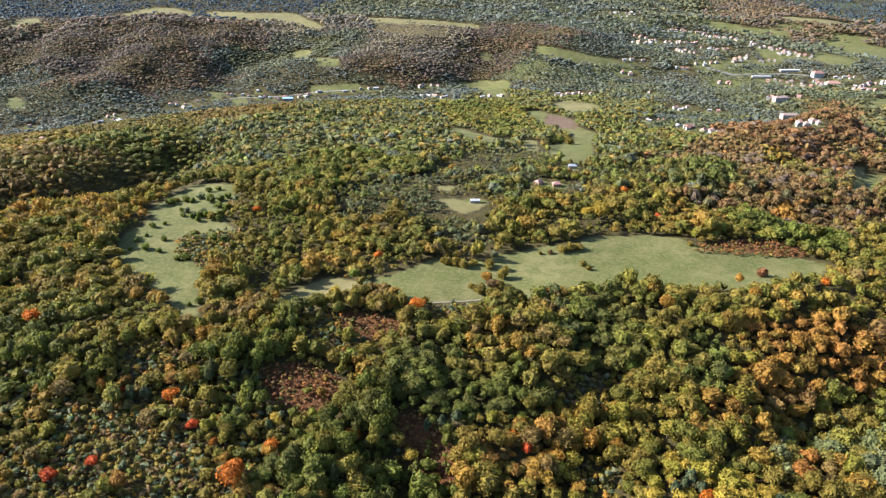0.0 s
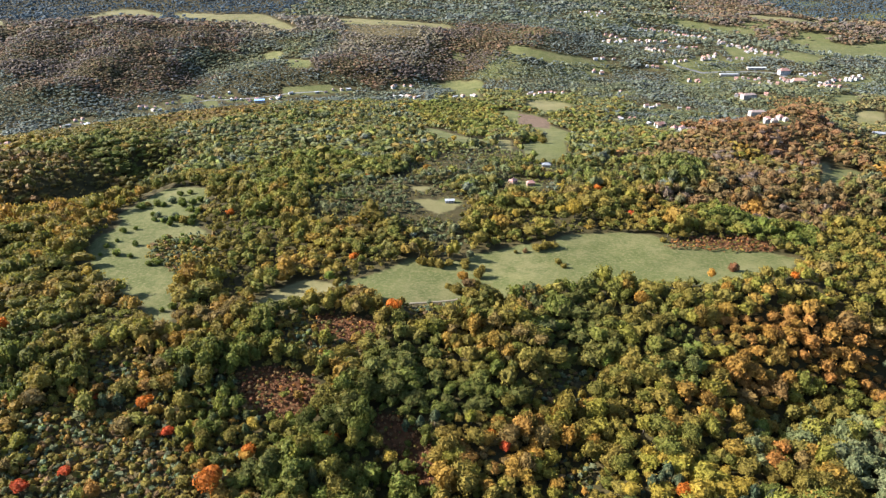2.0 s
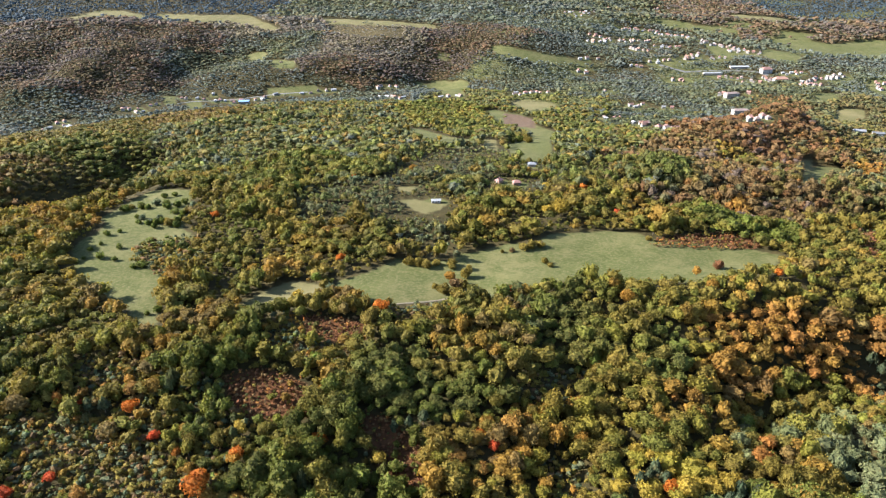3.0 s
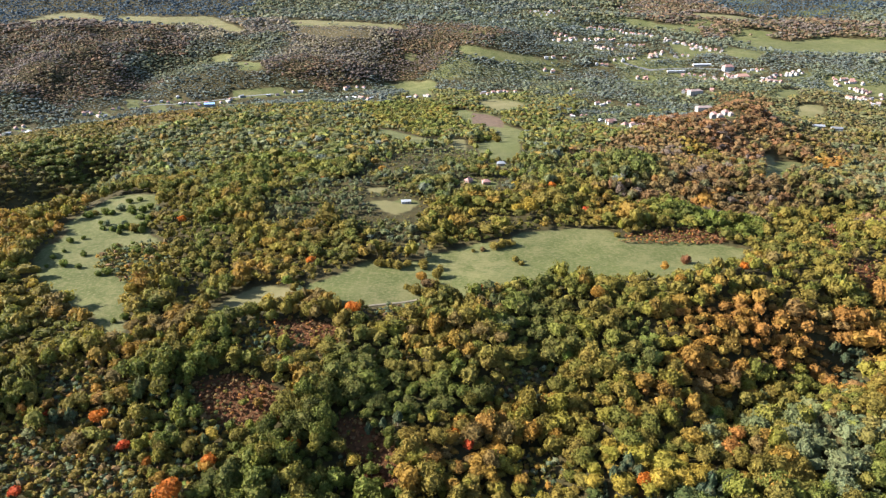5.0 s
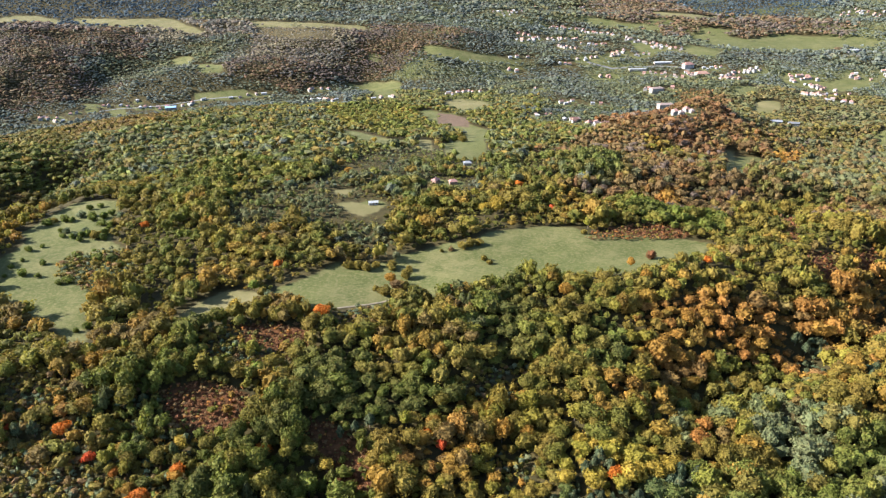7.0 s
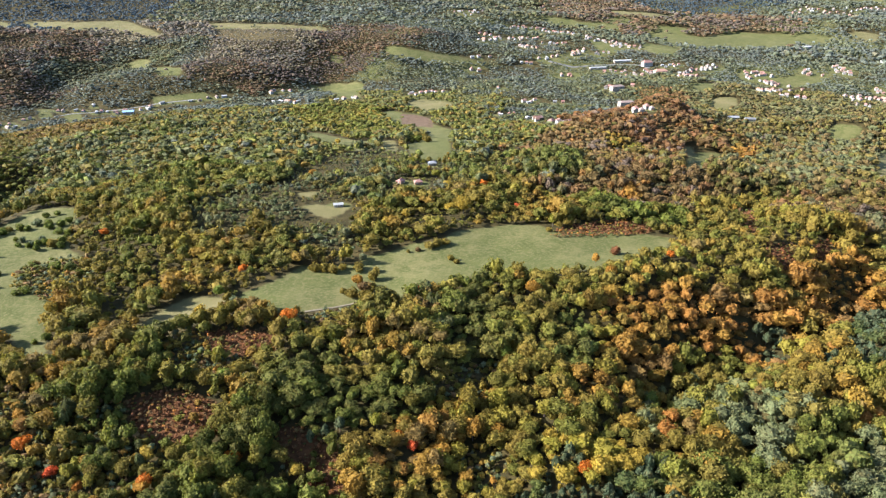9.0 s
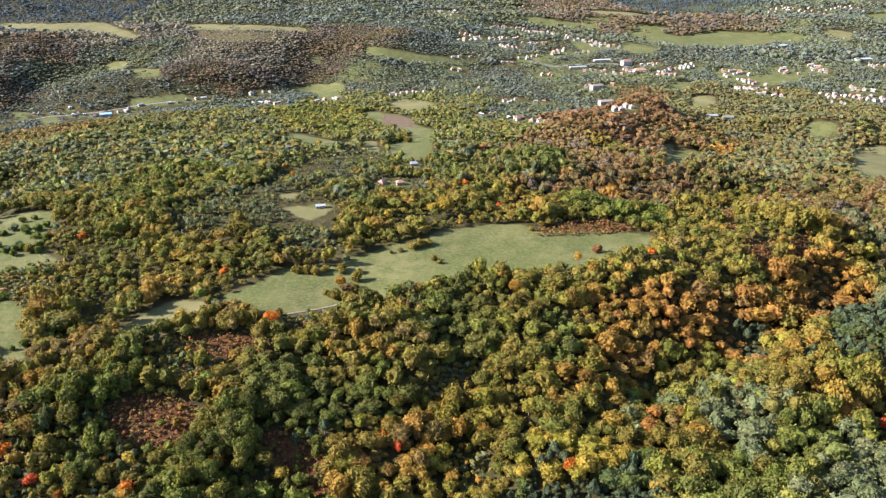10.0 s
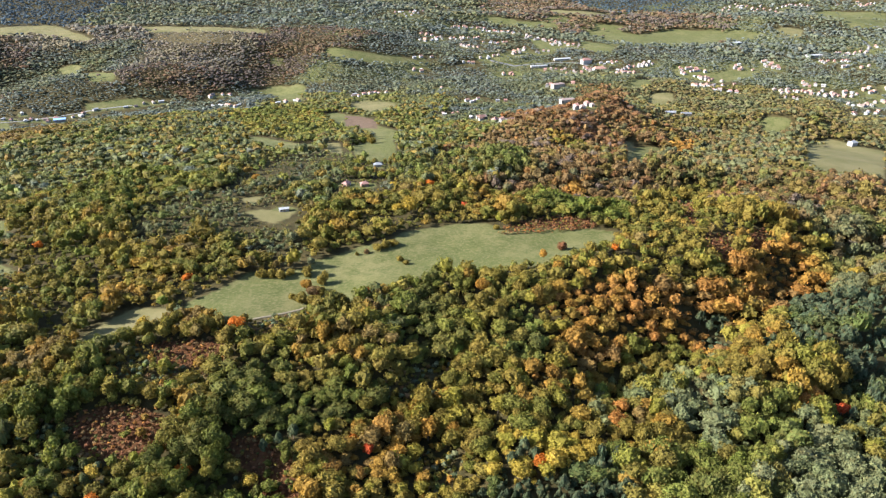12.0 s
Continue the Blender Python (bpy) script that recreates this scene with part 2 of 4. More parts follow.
ZONES += [(221, 568, 25, "rust"), (378, 632, 80, "ochre"), (316, 515, 50, "oak"), (294, 432, 50, "oak"), (250, 452, 50, "oak"), (669, 1333, 120, "ochre"), (581, 948, 103, "ochre"), (186, 393, 50, "oak"), (131, 391, 50, "oak"), (100, 414, 40, "dark"), (61, 397, 35, "dark"), (244, 401, 45, "oak"), (5, 361, 45, "oak"), (39, 357, 45, "dark"), (73, 361, 45, "oak")]
ZONES += [(-20, 329, 45, "oak"), (-43, 304, 40, "dark"), (11, 302, 35, "dark"), (37, 325, 40, "oak"), (-71, 327, 45, "oak"), (-104, 319, 45, "oak"), (-152, 325, 50, "oak"), (108, 314, 24, "rust"), (137, 328, 30, "rust"), (168, 338, 32, "rust"), (205, 349, 34, "rust"), (245, 360, 34, "rust"), (97, 325, 30, "gold"), (73, 315, 35, "autumn"), (131, 323, 35, "autumn")]
# the first zone deepens the hollow's shade with darker leaf colours
ZONES += [(-60, 232, 42, "dark"), (48, 275, 40, "autumn"), (18, 259, 40, "autumn"), (106, 284, 40, "oak"), (172, 312, 28, "oak"), (147, 290, 35, "gold"), (97, 249, 25, "yellow"), (115, 249, 22, "yellow"), (175, 277, 35, "gold"), (150, 249, 35, "oak"), (186, 244, 32, "willow"), (179, 258, 25, "willow"), (173, 252, 30, "willow"), (191, 266, 30, "oak"), (253, 332, 35, "autumn"), (278, 307, 40, "pinegreen")]
ZONES += [(318, 334, 35, "pinegreen"), (288, 274, 45, "pinegreen"), (228, 349, 20, "pinegreen"), (219, 327, 14, "pinegreen"), (233, 265, 30, "autumn"), (199, 235, 35, "gold"), (213, 215, 35, "willow"), (251, 225, 35, "gold"), (110, 227, 40, "pinegreen"), (144, 225, 30, "gold"), (238, 206, 30, "willow"), (316, 385, 50, "rust"), (360, 364, 40, "ochre"), (407, 450, 80, "ochre"), (321, 435, 60, "autumn")]
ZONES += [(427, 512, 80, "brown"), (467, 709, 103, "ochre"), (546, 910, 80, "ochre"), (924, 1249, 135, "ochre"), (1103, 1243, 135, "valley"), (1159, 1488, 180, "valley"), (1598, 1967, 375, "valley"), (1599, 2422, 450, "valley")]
ZONES += [(376, 907, 65, "redhill"), (398, 882, 64, "redhill"), (408, 842, 62, "redhill"), (411, 804, 54, "redhill"), (371, 823, 54, "brown"), (198, 593, 38, "brown"), (229, 589, 42, "brown"), (262, 578, 42, "brown"), (294, 564, 42, "brown"), (428, 771, 48, "rust"), (370, 617, 43, "brown"), (347, 489, 43, "brown"), (350, 441, 41, "brown"), (432, 641, 46, "ochre"), (276, 780, 45, "oak")]

# ---- trees that stand out, and bushes on the meadows: x, y, crown radius, tint ----
LONE = []
LONE += [(-122, 227, 7.0, "orange"), (-173, 271, 4.5, "orange"), (-155, 256, 3.0, "red"), (-111, 247, 3.6, "orange"), (-75, 259, 3.6, "orange"), (9, 264, 3.4, "red"), (3, 272, 2.8, "orange"), (-206, 217, 4.0, "red"), (-191, 228, 3.2, "red"), (-200, 274, 2.2, "red"), (-181, 289, 3.2, "amber"), (-278, 317, 5.0, "orange"), (-268, 391, 4.2, "gold"), (-58, 355, 5.0, "orange"), (18, 383, 3.6, "red"), (161, 431, 4.2, "russet")]
LONE += [(140, 408, 3.4, "amber"), (-96, 428, 3.2, "orange"), (-116, 598, 3.2, "red"), (57, 585, 4.2, "gold"), (50, 619, 4.5, "lime"), (17, 512, 4.2, "gold"), (63, 515, 7.5, "gold"), (53, 515, 5.0, "gold"), (0, 497, 4.2, "gold"), (6, 503, 3.2, "orange"), (89, 579, 3.6, "orange"), (109, 524, 2.8, "red"), (-29, 766, 4.2, "gold"), (-451, 628, 4.0, "gold"), (-211, 501, 3.2, "orange"), (-482, 599, 4.0, "amber")]
LONE += [(29, 673, 4.0, "lime"), (-113, 423, 4.0, "olive"), (-52, 819, 4.0, "gold"), (-66, 635, 4.0, "amber"), (-203, 574, 4.0, "orange"), (-114, 262, 3.8, "gold"), (-8, 278, 3.8, "lime"), (65, 325, 4.6, "lush"), (40, 274, 6.0, "amber"), (52, 272, 5.0, "amber"), (24, 263, 4.6, "amber"), (188, 401, 3.0, "orange"), (-111, 368, 4.0, "gold"), (-201, 381, 4.5, "gold"), (-194, 372, 4.0, "amber"), (89, 370, 5.0, "amber")]
LONE += [(142, 382, 5.0, "amber"), (-186, 271, 4.5, "blue"), (-194, 270, 4.5, "blue"), (-141, 292, 3.5, "blue"), (-64, 274, 4.0, "blue"), (-33, 274, 4.0, "blue"), (-26, 276, 5.0, "blue"), (-40, 271, 3.6, "blue"), (84, 253, 5.0, "blue"), (88, 248, 4.5, "blue"), (-46, 255, 4.0, "gold"), (-112, 244, 3.5, "amber"), (-145, 259, 3.5, "lime"), (-87, 312, 4.0, "lush"), (141, 271, 4.5, "rust"), (175, 329, 5.5, "brown")]
LONE += [(251, 248, 3.6, "red"), (89, 241, 4.4, "orange"), (95, 238, 6.0, "gold"), (106, 241, 5.0, "gold"), (114, 243, 5.0, "gold"), (355, 373, 5.5, "gold"), (134, 261, 5.0, "rust"), (232, 254, 5.0, "rust"), (76, 246, 5.0, "blue"), (81, 250, 4.4, "blue"), (295, 324, 5.5, "pine"), (313, 339, 5.5, "pine"), (300, 315, 5.5, "pine"), (271, 298, 5.0, "pine"), (271, 288, 5.0, "blue"), (340, 362, 5.0, "pine")]
LONE += [(226, 347, 5.0, "blue"), (230, 342, 4.5, "blue"), (286, 275, 6.0, "pine"), (275, 268, 6.0, "pine"), (261, 259, 5.0, "blue"), (271, 254, 5.5, "pine"), (255, 245, 5.0, "pine"), (-283, 467, 3.0, "green"), (-276, 473, 2.0, "green"), (-282, 440, 2.4, "green"), (-267, 426, 3.8, "green"), (-262, 444, 2.8, "green"), (-255, 423, 2.4, "green"), (-242, 436, 2.4, "green"), (-232, 415, 3.4, "green"), (-237, 413, 2.8, "green")]
LONE += [(-293, 518, 4.4, "green"), (-277, 523, 3.4, "green"), (-260, 523, 4.0, "green"), (-248, 511, 4.2, "green"), (-269, 490, 2.8, "green"), (-261, 488, 2.8, "green"), (-255, 490, 3.2, "green"), (-242, 455, 3.2, "brown"), (-227, 450, 4.2, "green"), (-216, 446, 3.8, "green"), (-212, 430, 2.8, "sage"), (-221, 426, 2.8, "brown"), (-276, 502, 2.2, "green"), (-279, 426, 2.0, "green"), (-281, 419, 2.2, "green"), (-279, 450, 1.8, "green")]
LONE += [(-227, 426, 2.4, "sage"), (-267, 556, 3.0, "green"), (-274, 551, 3.0, "green"), (-249, 534, 3.4, "green"), (-241, 509, 3.0, "green"), (-194, 356, 3.2, "green"), (-199, 351, 2.0, "green"), (-212, 415, 2.2, "sage"), (-225, 414, 2.4, "sage"), (-250, 492, 3.0, "green"), (-243, 490, 3.0, "green"), (-239, 493, 3.4, "green"), (-28, 394, 2.4, "olive"), (-22, 387, 4.6, "olive"), (-15, 395, 5.0, "brown"), (-9, 411, 4.4, "olive")]
LONE += [(-4, 386, 3.6, "olive"), (-15, 385, 4.6, "olive"), (-19, 401, 4.0, "amber"), (-10, 395, 4.0, "olive"), (23, 452, 2.4, "brown"), (16, 451, 1.8, "olive"), (-19, 429, 3.6, "olive"), (-16, 444, 3.0, "grey"), (45, 434, 2.8, "olive"), (48, 428, 2.6, "olive"), (-94, 385, 3.4, "sage"), (-100, 390, 3.6, "olive"), (-106, 396, 3.6, "lush"), (-30, 429, 3.4, "olive"), (-36, 424, 4.0, "olive"), (-42, 428, 4.0, "olive")]
LONE += [(-48, 428, 4.0, "olive"), (31, 455, 4.0, "olive"), (37, 457, 4.0, "olive"), (43, 460, 4.0, "olive"), (125, 478, 2.6, "olive"), (130, 488, 4.0, "lime"), (-19, 424, 3.0, "olive"), (-7, 423, 3.0, "olive")]
LONE += [(-270, 499, 3.2, "sage"), (-259, 491, 3.0, "sage"), (-254, 496, 3.7, "sage"), (-253, 482, 2.9, "green"), (-243, 487, 4.4, "olive"), (-238, 499, 3.3, "green"), (-240, 514, 3.1, "olive"), (-239, 526, 3.8, "sage"), (-253, 527, 3.7, "green"), (-265, 533, 3.2, "green"), (-273, 533, 4.4, "sage")]
LONE += [(-237, 485, 3.5, "green"), (-243, 455, 4.0, "green"), (-235, 452, 3.1, "sage"), (-227, 453, 2.9, "green"), (-215, 447, 4.3, "dark"), (-224, 440, 3.7, "olive"), (-206, 451, 4.1, "olive"), (-202, 455, 3.5, "sage"), (-207, 439, 3.6, "green"), (-283, 525, 4.4, "green"), (-291, 525, 2.9, "olive")]
LONE += [(33, 890, 4.8, "olive"), (37, 837, 4.6, "dark"), (43, 910, 4.5, "green"), (46, 850, 5.7, "green"), (55, 949, 5.0, "dark"), (55, 878, 5.1, "olive"), (27, 833, 5.0, "green"), (56, 838, 5.8, "olive"), (41, 985, 4.5, "green"), (24, 887, 5.6, "dark")]
# ---- rows of houses: from, to, how many, spread to the sides, style ----
ROWS = []
ROWS += [(406, 2177, 507, 2192, 11, 24, "town"), (501, 2166, 596, 2089, 14, 34, "town"), (278, 2012, 313, 2029, 4, 26, "town"), (274, 1927, 358, 2004, 10, 30, "town"), (380, 1996, 458, 2014, 11, 34, "town"), (384, 1893, 416, 1861, 8, 30, "town"), (456, 1935, 517, 1920, 8, 30, "town"), (599, 2069, 612, 1996, 4, 26, "town"), (601, 1987, 652, 1938, 12, 30, "town")]
ROWS += [(641, 1904, 695, 1863, 13, 36, "town"), (491, 1792, 547, 1858, 10, 24, "town"), (553, 1822, 594, 1807, 5, 24, "town"), (408, 1758, 458, 1780, 7, 20, "town"), (420, 1626, 456, 1633, 5, 20, "town"), (528, 1663, 593, 1631, 8, 20, "town"), (579, 1601, 605, 1584, 6, 20, "town"), (644, 1645, 636, 1585, 5, 20, "town"), (691, 1581, 806, 1654, 18, 30, "town")]
ROWS += [(691, 1555, 741, 1565, 7, 18, "town"), (681, 1666, 724, 1663, 5, 26, "town"), (471, 1435, 521, 1419, 9, 24, "town"), (347, 919, 371, 923, 8, 20, "town"), (406, 1168, 469, 1255, 6, 24, "town"), (275, 1297, 300, 1308, 5, 18, "town"), (323, 1286, 343, 1281, 4, 14, "town"), (231, 1044, 240, 1004, 5, 16, "town"), (247, 965, 266, 934, 6, 14, "town")]
ROWS += [(195, 1115, 210, 1114, 3, 26, "town"), (235, 1758, 272, 1768, 5, 20, "town"), (223, 1670, 241, 1676, 3, 26, "town"), (354, 1729, 382, 1725, 4, 14, "town"), (849, 1597, 897, 1589, 8, 24, "town"), (844, 1555, 916, 1564, 9, 24, "town"), (871, 1538, 897, 1486, 8, 24, "town"), (802, 1405, 913, 1455, 10, 24, "town"), (807, 1353, 853, 1333, 10, 24, "town")]
ROWS += [(1014, 1613, 997, 1550, 5, 26, "town"), (999, 1554, 1039, 1557, 4, 26, "town"), (1112, 1633, 1076, 1536, 8, 30, "town"), (986, 1388, 983, 1353, 5, 26, "town"), (1007, 1378, 1046, 1381, 8, 24, "town"), (940, 1285, 962, 1264, 6, 18, "town"), (1074, 1426, 1104, 1404, 6, 24, "town"), (1033, 1350, 1080, 1378, 5, 26, "town"), (1065, 1338, 1121, 1350, 9, 24, "town")]
ROWS += [(1114, 1326, 1150, 1342, 5, 26, "town"), (1043, 1224, 1127, 1261, 8, 20, "town"), (1176, 1347, 1216, 1349, 6, 26, "town"), (1141, 1265, 1176, 1291, 3, 26, "town"), (981, 1146, 1053, 1168, 5, 20, "town"), (1216, 1574, 1287, 1562, 7, 30, "town"), (1367, 1686, 1447, 1698, 10, 40, "town"), (1497, 1749, 1545, 1748, 4, 26, "town"), (1449, 2453, 1571, 2490, 9, 60, "town")]
ROWS += [(1599, 2529, 1591, 2341, 16, 80, "town"), (1685, 2470, 1827, 2518, 9, 60, "town"), (1950, 2436, 2073, 2409, 12, 80, "town"), (1232, 1499, 1301, 1501, 4, 26, "town"), (-667, 850, -660, 884, 6, 16, "farm"), (-689, 926, -659, 960, 8, 16, "farm"), (-864, 1106, -855, 1108, 2, 6, "farm"), (-769, 1200, -724, 1157, 7, 16, "farm"), (-771, 1150, -763, 1160, 2, 8, "farm")]
ROWS += [(-696, 1298, -675, 1313, 5, 12, "farm"), (-667, 1285, -656, 1297, 3, 8, "farm"), (-662, 1334, -646, 1339, 3, 8, "farm"), (-616, 1396, -574, 1400, 7, 16, "farm"), (-575, 1423, -553, 1431, 5, 12, "farm"), (-542, 1390, -500, 1401, 11, 20, "farm"), (-504, 1384, -429, 1258, 8, 16, "farm"), (-469, 1408, -441, 1446, 10, 20, "farm"), (-383, 1460, -327, 1487, 8, 14, "farm")]
ROWS += [(-211, 1421, -151, 1351, 6, 20, "farm"), (-235, 1500, -198, 1538, 6, 20, "farm"), (-88, 1365, -43, 1405, 4, 24, "farm"), (47, 1421, 101, 1447, 8, 24, "farm"), (103, 1447, 133, 1460, 4, 26, "farm"), (244, 1433, 260, 1449, 3, 26, "farm"), (278, 2258, 471, 2620, 12, 90, "farm"), (246, 2290, 300, 2265, 6, 70, "farm"), (559, 2660, 653, 2692, 5, 80, "farm")]
# ---- roads and tracks: name, label, width, line ----
ROADS = [
    ("road", "pale asphalt road through the town", 10, [(424, 1745), (450, 1721), (476, 1700), (541, 1715), (590, 1716), (634, 1706), (653, 1662)]),
    ("road", "narrow pale road along the river village", 3.4, [(-616, 1362), (-591, 1383), (-552, 1395), (-506, 1413), (-451, 1442), (-374, 1465)]),
    ("road", "pale road leaving the eastern quarter", 8, [(1594, 1932), (1563, 1849), (1505, 1754), (1424, 1677), (1345, 1634)]),
    ("dirt_track", "pale bare earth track along the meadow edge", 1.7, [(-50, 368), (-33, 374), (-23, 378), (-12, 385)]),
    ("dirt_track", "pale bare earth track by the small meadow", 1.5, [(-133, 354), (-126, 357), (-118, 364), (-108, 367)]),
    ("dirt_track", "pale earth path up the dry hillside", 2.6, [(530, 667), (517, 639), (506, 616)]),
]
# ---- larger or single buildings: x, y, turn, style ----
SINGLE = [
    (653, 1682, 0.2, "hall_red"),
    (653, 1592, 0.1, "hall_orange"),
    (486, 1399, 0.3, "block"),
    (449, 1234, 0.15, "block"),
    (1267, 1661, 0.1, "depot"),
    (1164, 1866, 0.4, "depot"),
    (706, 810, 0.3, "villa"),
    (534, 999, -0.2, "barn"),
    (559, 996, -0.2, "barn"),
    (675, 1154, 0.5, "barn"),
    (-487, 1387, 0.2, "blue_hall"),
    (532, 1681, 0.1, "long"),
    (609, 1735, 0.1, "long"),
    (-38, 548, 0.15, "shed"),
    (16, 609, 0.9, "lone_farm"),
    (32, 604, 0.2, "lone_farm"),
    (50, 672, 0.1, "slate_farm"),
]

# ---- homes: x, y, turn, size, style ----
dice = random.Random(5)
HOMES = []
for x0, y0, x1, y1, count, spread, style in ROWS:
    count = round(count * (1.35 if style == "town" else 1.15))
    for k in range(count):
        s = (k + dice.uniform(0.1, 0.9)) / count
        px, py = x0 + s * (x1 - x0) + dice.uniform(-0.5, 0.5) * spread, y0 + s * (y1 - y0) + dice.uniform(-0.5, 0.5) * spread
        if all(math.hypot(px - h[0], py - h[1]) > 9 for h in HOMES):
            turn = math.atan2(y1 - y0, x1 - x0) + dice.choice((0, 1.571)) + dice.uniform(-0.2, 0.2)
            HOMES.append((px, py, turn, dice.uniform(0.56, 0.86), style))
for px, py, turn, style in SINGLE:
    HOMES = [h for h in HOMES if math.hypot(px - h[0], py - h[1]) > (30 if style in ("depot", "long", "block") else 16)]
    HOMES.append((px, py, turn, 1.0, style))

# ---- materials ----
class Nodes:
    """A node material and short ways to wire it."""

    def __init__(self, name):
        self.material = bpy.data.materials.new(name)
        self.material.use_nodes = True
        self.tree = self.material.node_tree
        self.shader = self.tree.nodes["Principled BSDF"]
        self.out = self.tree.nodes["Material Output"]

    def add(self, kind, **values):
        node = self.tree.nodes.new(kind)
        for key, value in values.items():
            setattr(node, key, value)
        return node

    def wire(self, a, b):
        self.tree.links.new(a, b)

    def put(self, socket, value):
        if isinstance(value, bpy.types.NodeSocket):
            self.wire(value, socket)
        else:
            socket.default_value = value

    def math(self, how, a, b=0.0, c=0.0):
        node = self.add("ShaderNodeMath", operation=how)
        for socket, value in zip(node.inputs, (a, b, c)):
            self.put(socket, value)
        return node.outputs[0]

    def mix(self, fac, a, b, how="MIX"):
        node = self.add("ShaderNodeMix", data_type="RGBA", blend_type=how)
        for socket, value in ((node.inputs[0], fac), (node.inputs[6], a), (node.inputs[7], b)):
            self.put(socket, (*value, 1) if isinstance(value, tuple) and len(value) == 3 else value)
        return node.outputs[2]

    def noise(self, scale, detail=3.0, where=None, rough_=0.55):
        node = self.add("ShaderNodeTexNoise")
        node.inputs["Scale"].default_value, node.inputs["Detail"].default_value = scale, detail
        node.inputs["Roughness"].default_value = rough_
        self.wire(where or self.place(), node.inputs["Vector"])
        return node.outputs[0]

    def place(self):
        return self.add("ShaderNodeNewGeometry").outputs["Position"]

    def span(self, value, a, b, c=0.0, d=1.0):
        node = self.add("ShaderNodeMapRange")
        for key, v in (("Value", value), ("From Min", a), ("From Max", b), ("To Min", c), ("To Max", d)):
            self.put(node.inputs[key], v)
        return node.outputs[0]

    def bump(self, value, strength, distance):
        node = self.add("ShaderNodeBump")
        node.inputs["Strength"].default_value, node.inputs["Distance"].default_value = strength, distance
        self.wire(value, node.inputs["Height"])
        self.wire(node.outputs[0], self.shader.inputs["Normal"])

    def finish(self, color, roughness=0.9, specular=0.2):
        self.put(self.shader.inputs["Base Color"], (*color, 1) if isinstance(color, tuple) else color)
        self.put(self.shader.inputs["Roughness"], roughness)
        self.shader.inputs["Specular IOR Level"].default_value = specular
        return self.material


def leaf_material(name, from_object):
    """Foliage: the tree's own tint, spray by spray a little lighter, darker or drier; light shines through."""
    m = Nodes(name)
    if from_object:
        tint = m.add("ShaderNodeObjectInfo").outputs["Color"]
    else:
        tint = m.add("ShaderNodeAttribute", attribute_name="tint").outputs["Color"]
    chance = m.add("ShaderNodeNewGeometry").outputs["Random Per Island"]
    shade = m.span(chance, 0, 1, 0.76, 1.24)
    # fine mottling paints in the shade that leaves throw on one another
    fine = m.span(m.noise(2.4, 3, rough_=0.65), 0.32, 0.68, 0.55, 1.38)
    broad = m.span(m.noise(0.22, 2), 0.3, 0.7, 0.8, 1.2)
    lightness = m.math("MULTIPLY", m.math("MULTIPLY", shade, fine), broad)
    dry = m.mix(m.span(m.noise(0.45, 2), 0.5, 0.75, 0, 0.38), tint, (0.19, 0.125, 0.034))
    color = m.mix(1.0, dry, m.add("ShaderNodeCombineColor").outputs[0], "MULTIPLY")
    grey = color.node.inputs[7].links[0].from_node
    for socket in grey.inputs[:3]:
        m.wire(lightness, socket)
    m.bump(m.noise(2.2, 3, rough_=0.7), 0.75, 0.5)
    m.finish(color, 0.75, 0.15)
    thin = m.add("ShaderNodeBsdfTranslucent")
    m.wire(color, thin.inputs["Color"])
    both = m.add("ShaderNodeMixShader")
    both.inputs[0].default_value = 0.36
    m.wire(m.shader.outputs[0], both.inputs[1])
    m.wire(thin.outputs[0], both.inputs[2])
    m.wire(both.outputs[0], m.out.inputs["Surface"])
    return m.material


def bark_material():
    m = Nodes("bark")
    color = m.mix(m.noise(3.0, 4), (0.06, 0.045, 0.032), (0.17, 0.14, 0.11))
    m.bump(m.noise(9.0, 3), 0.6, 0.05)
    return m.finish(color, 0.95)


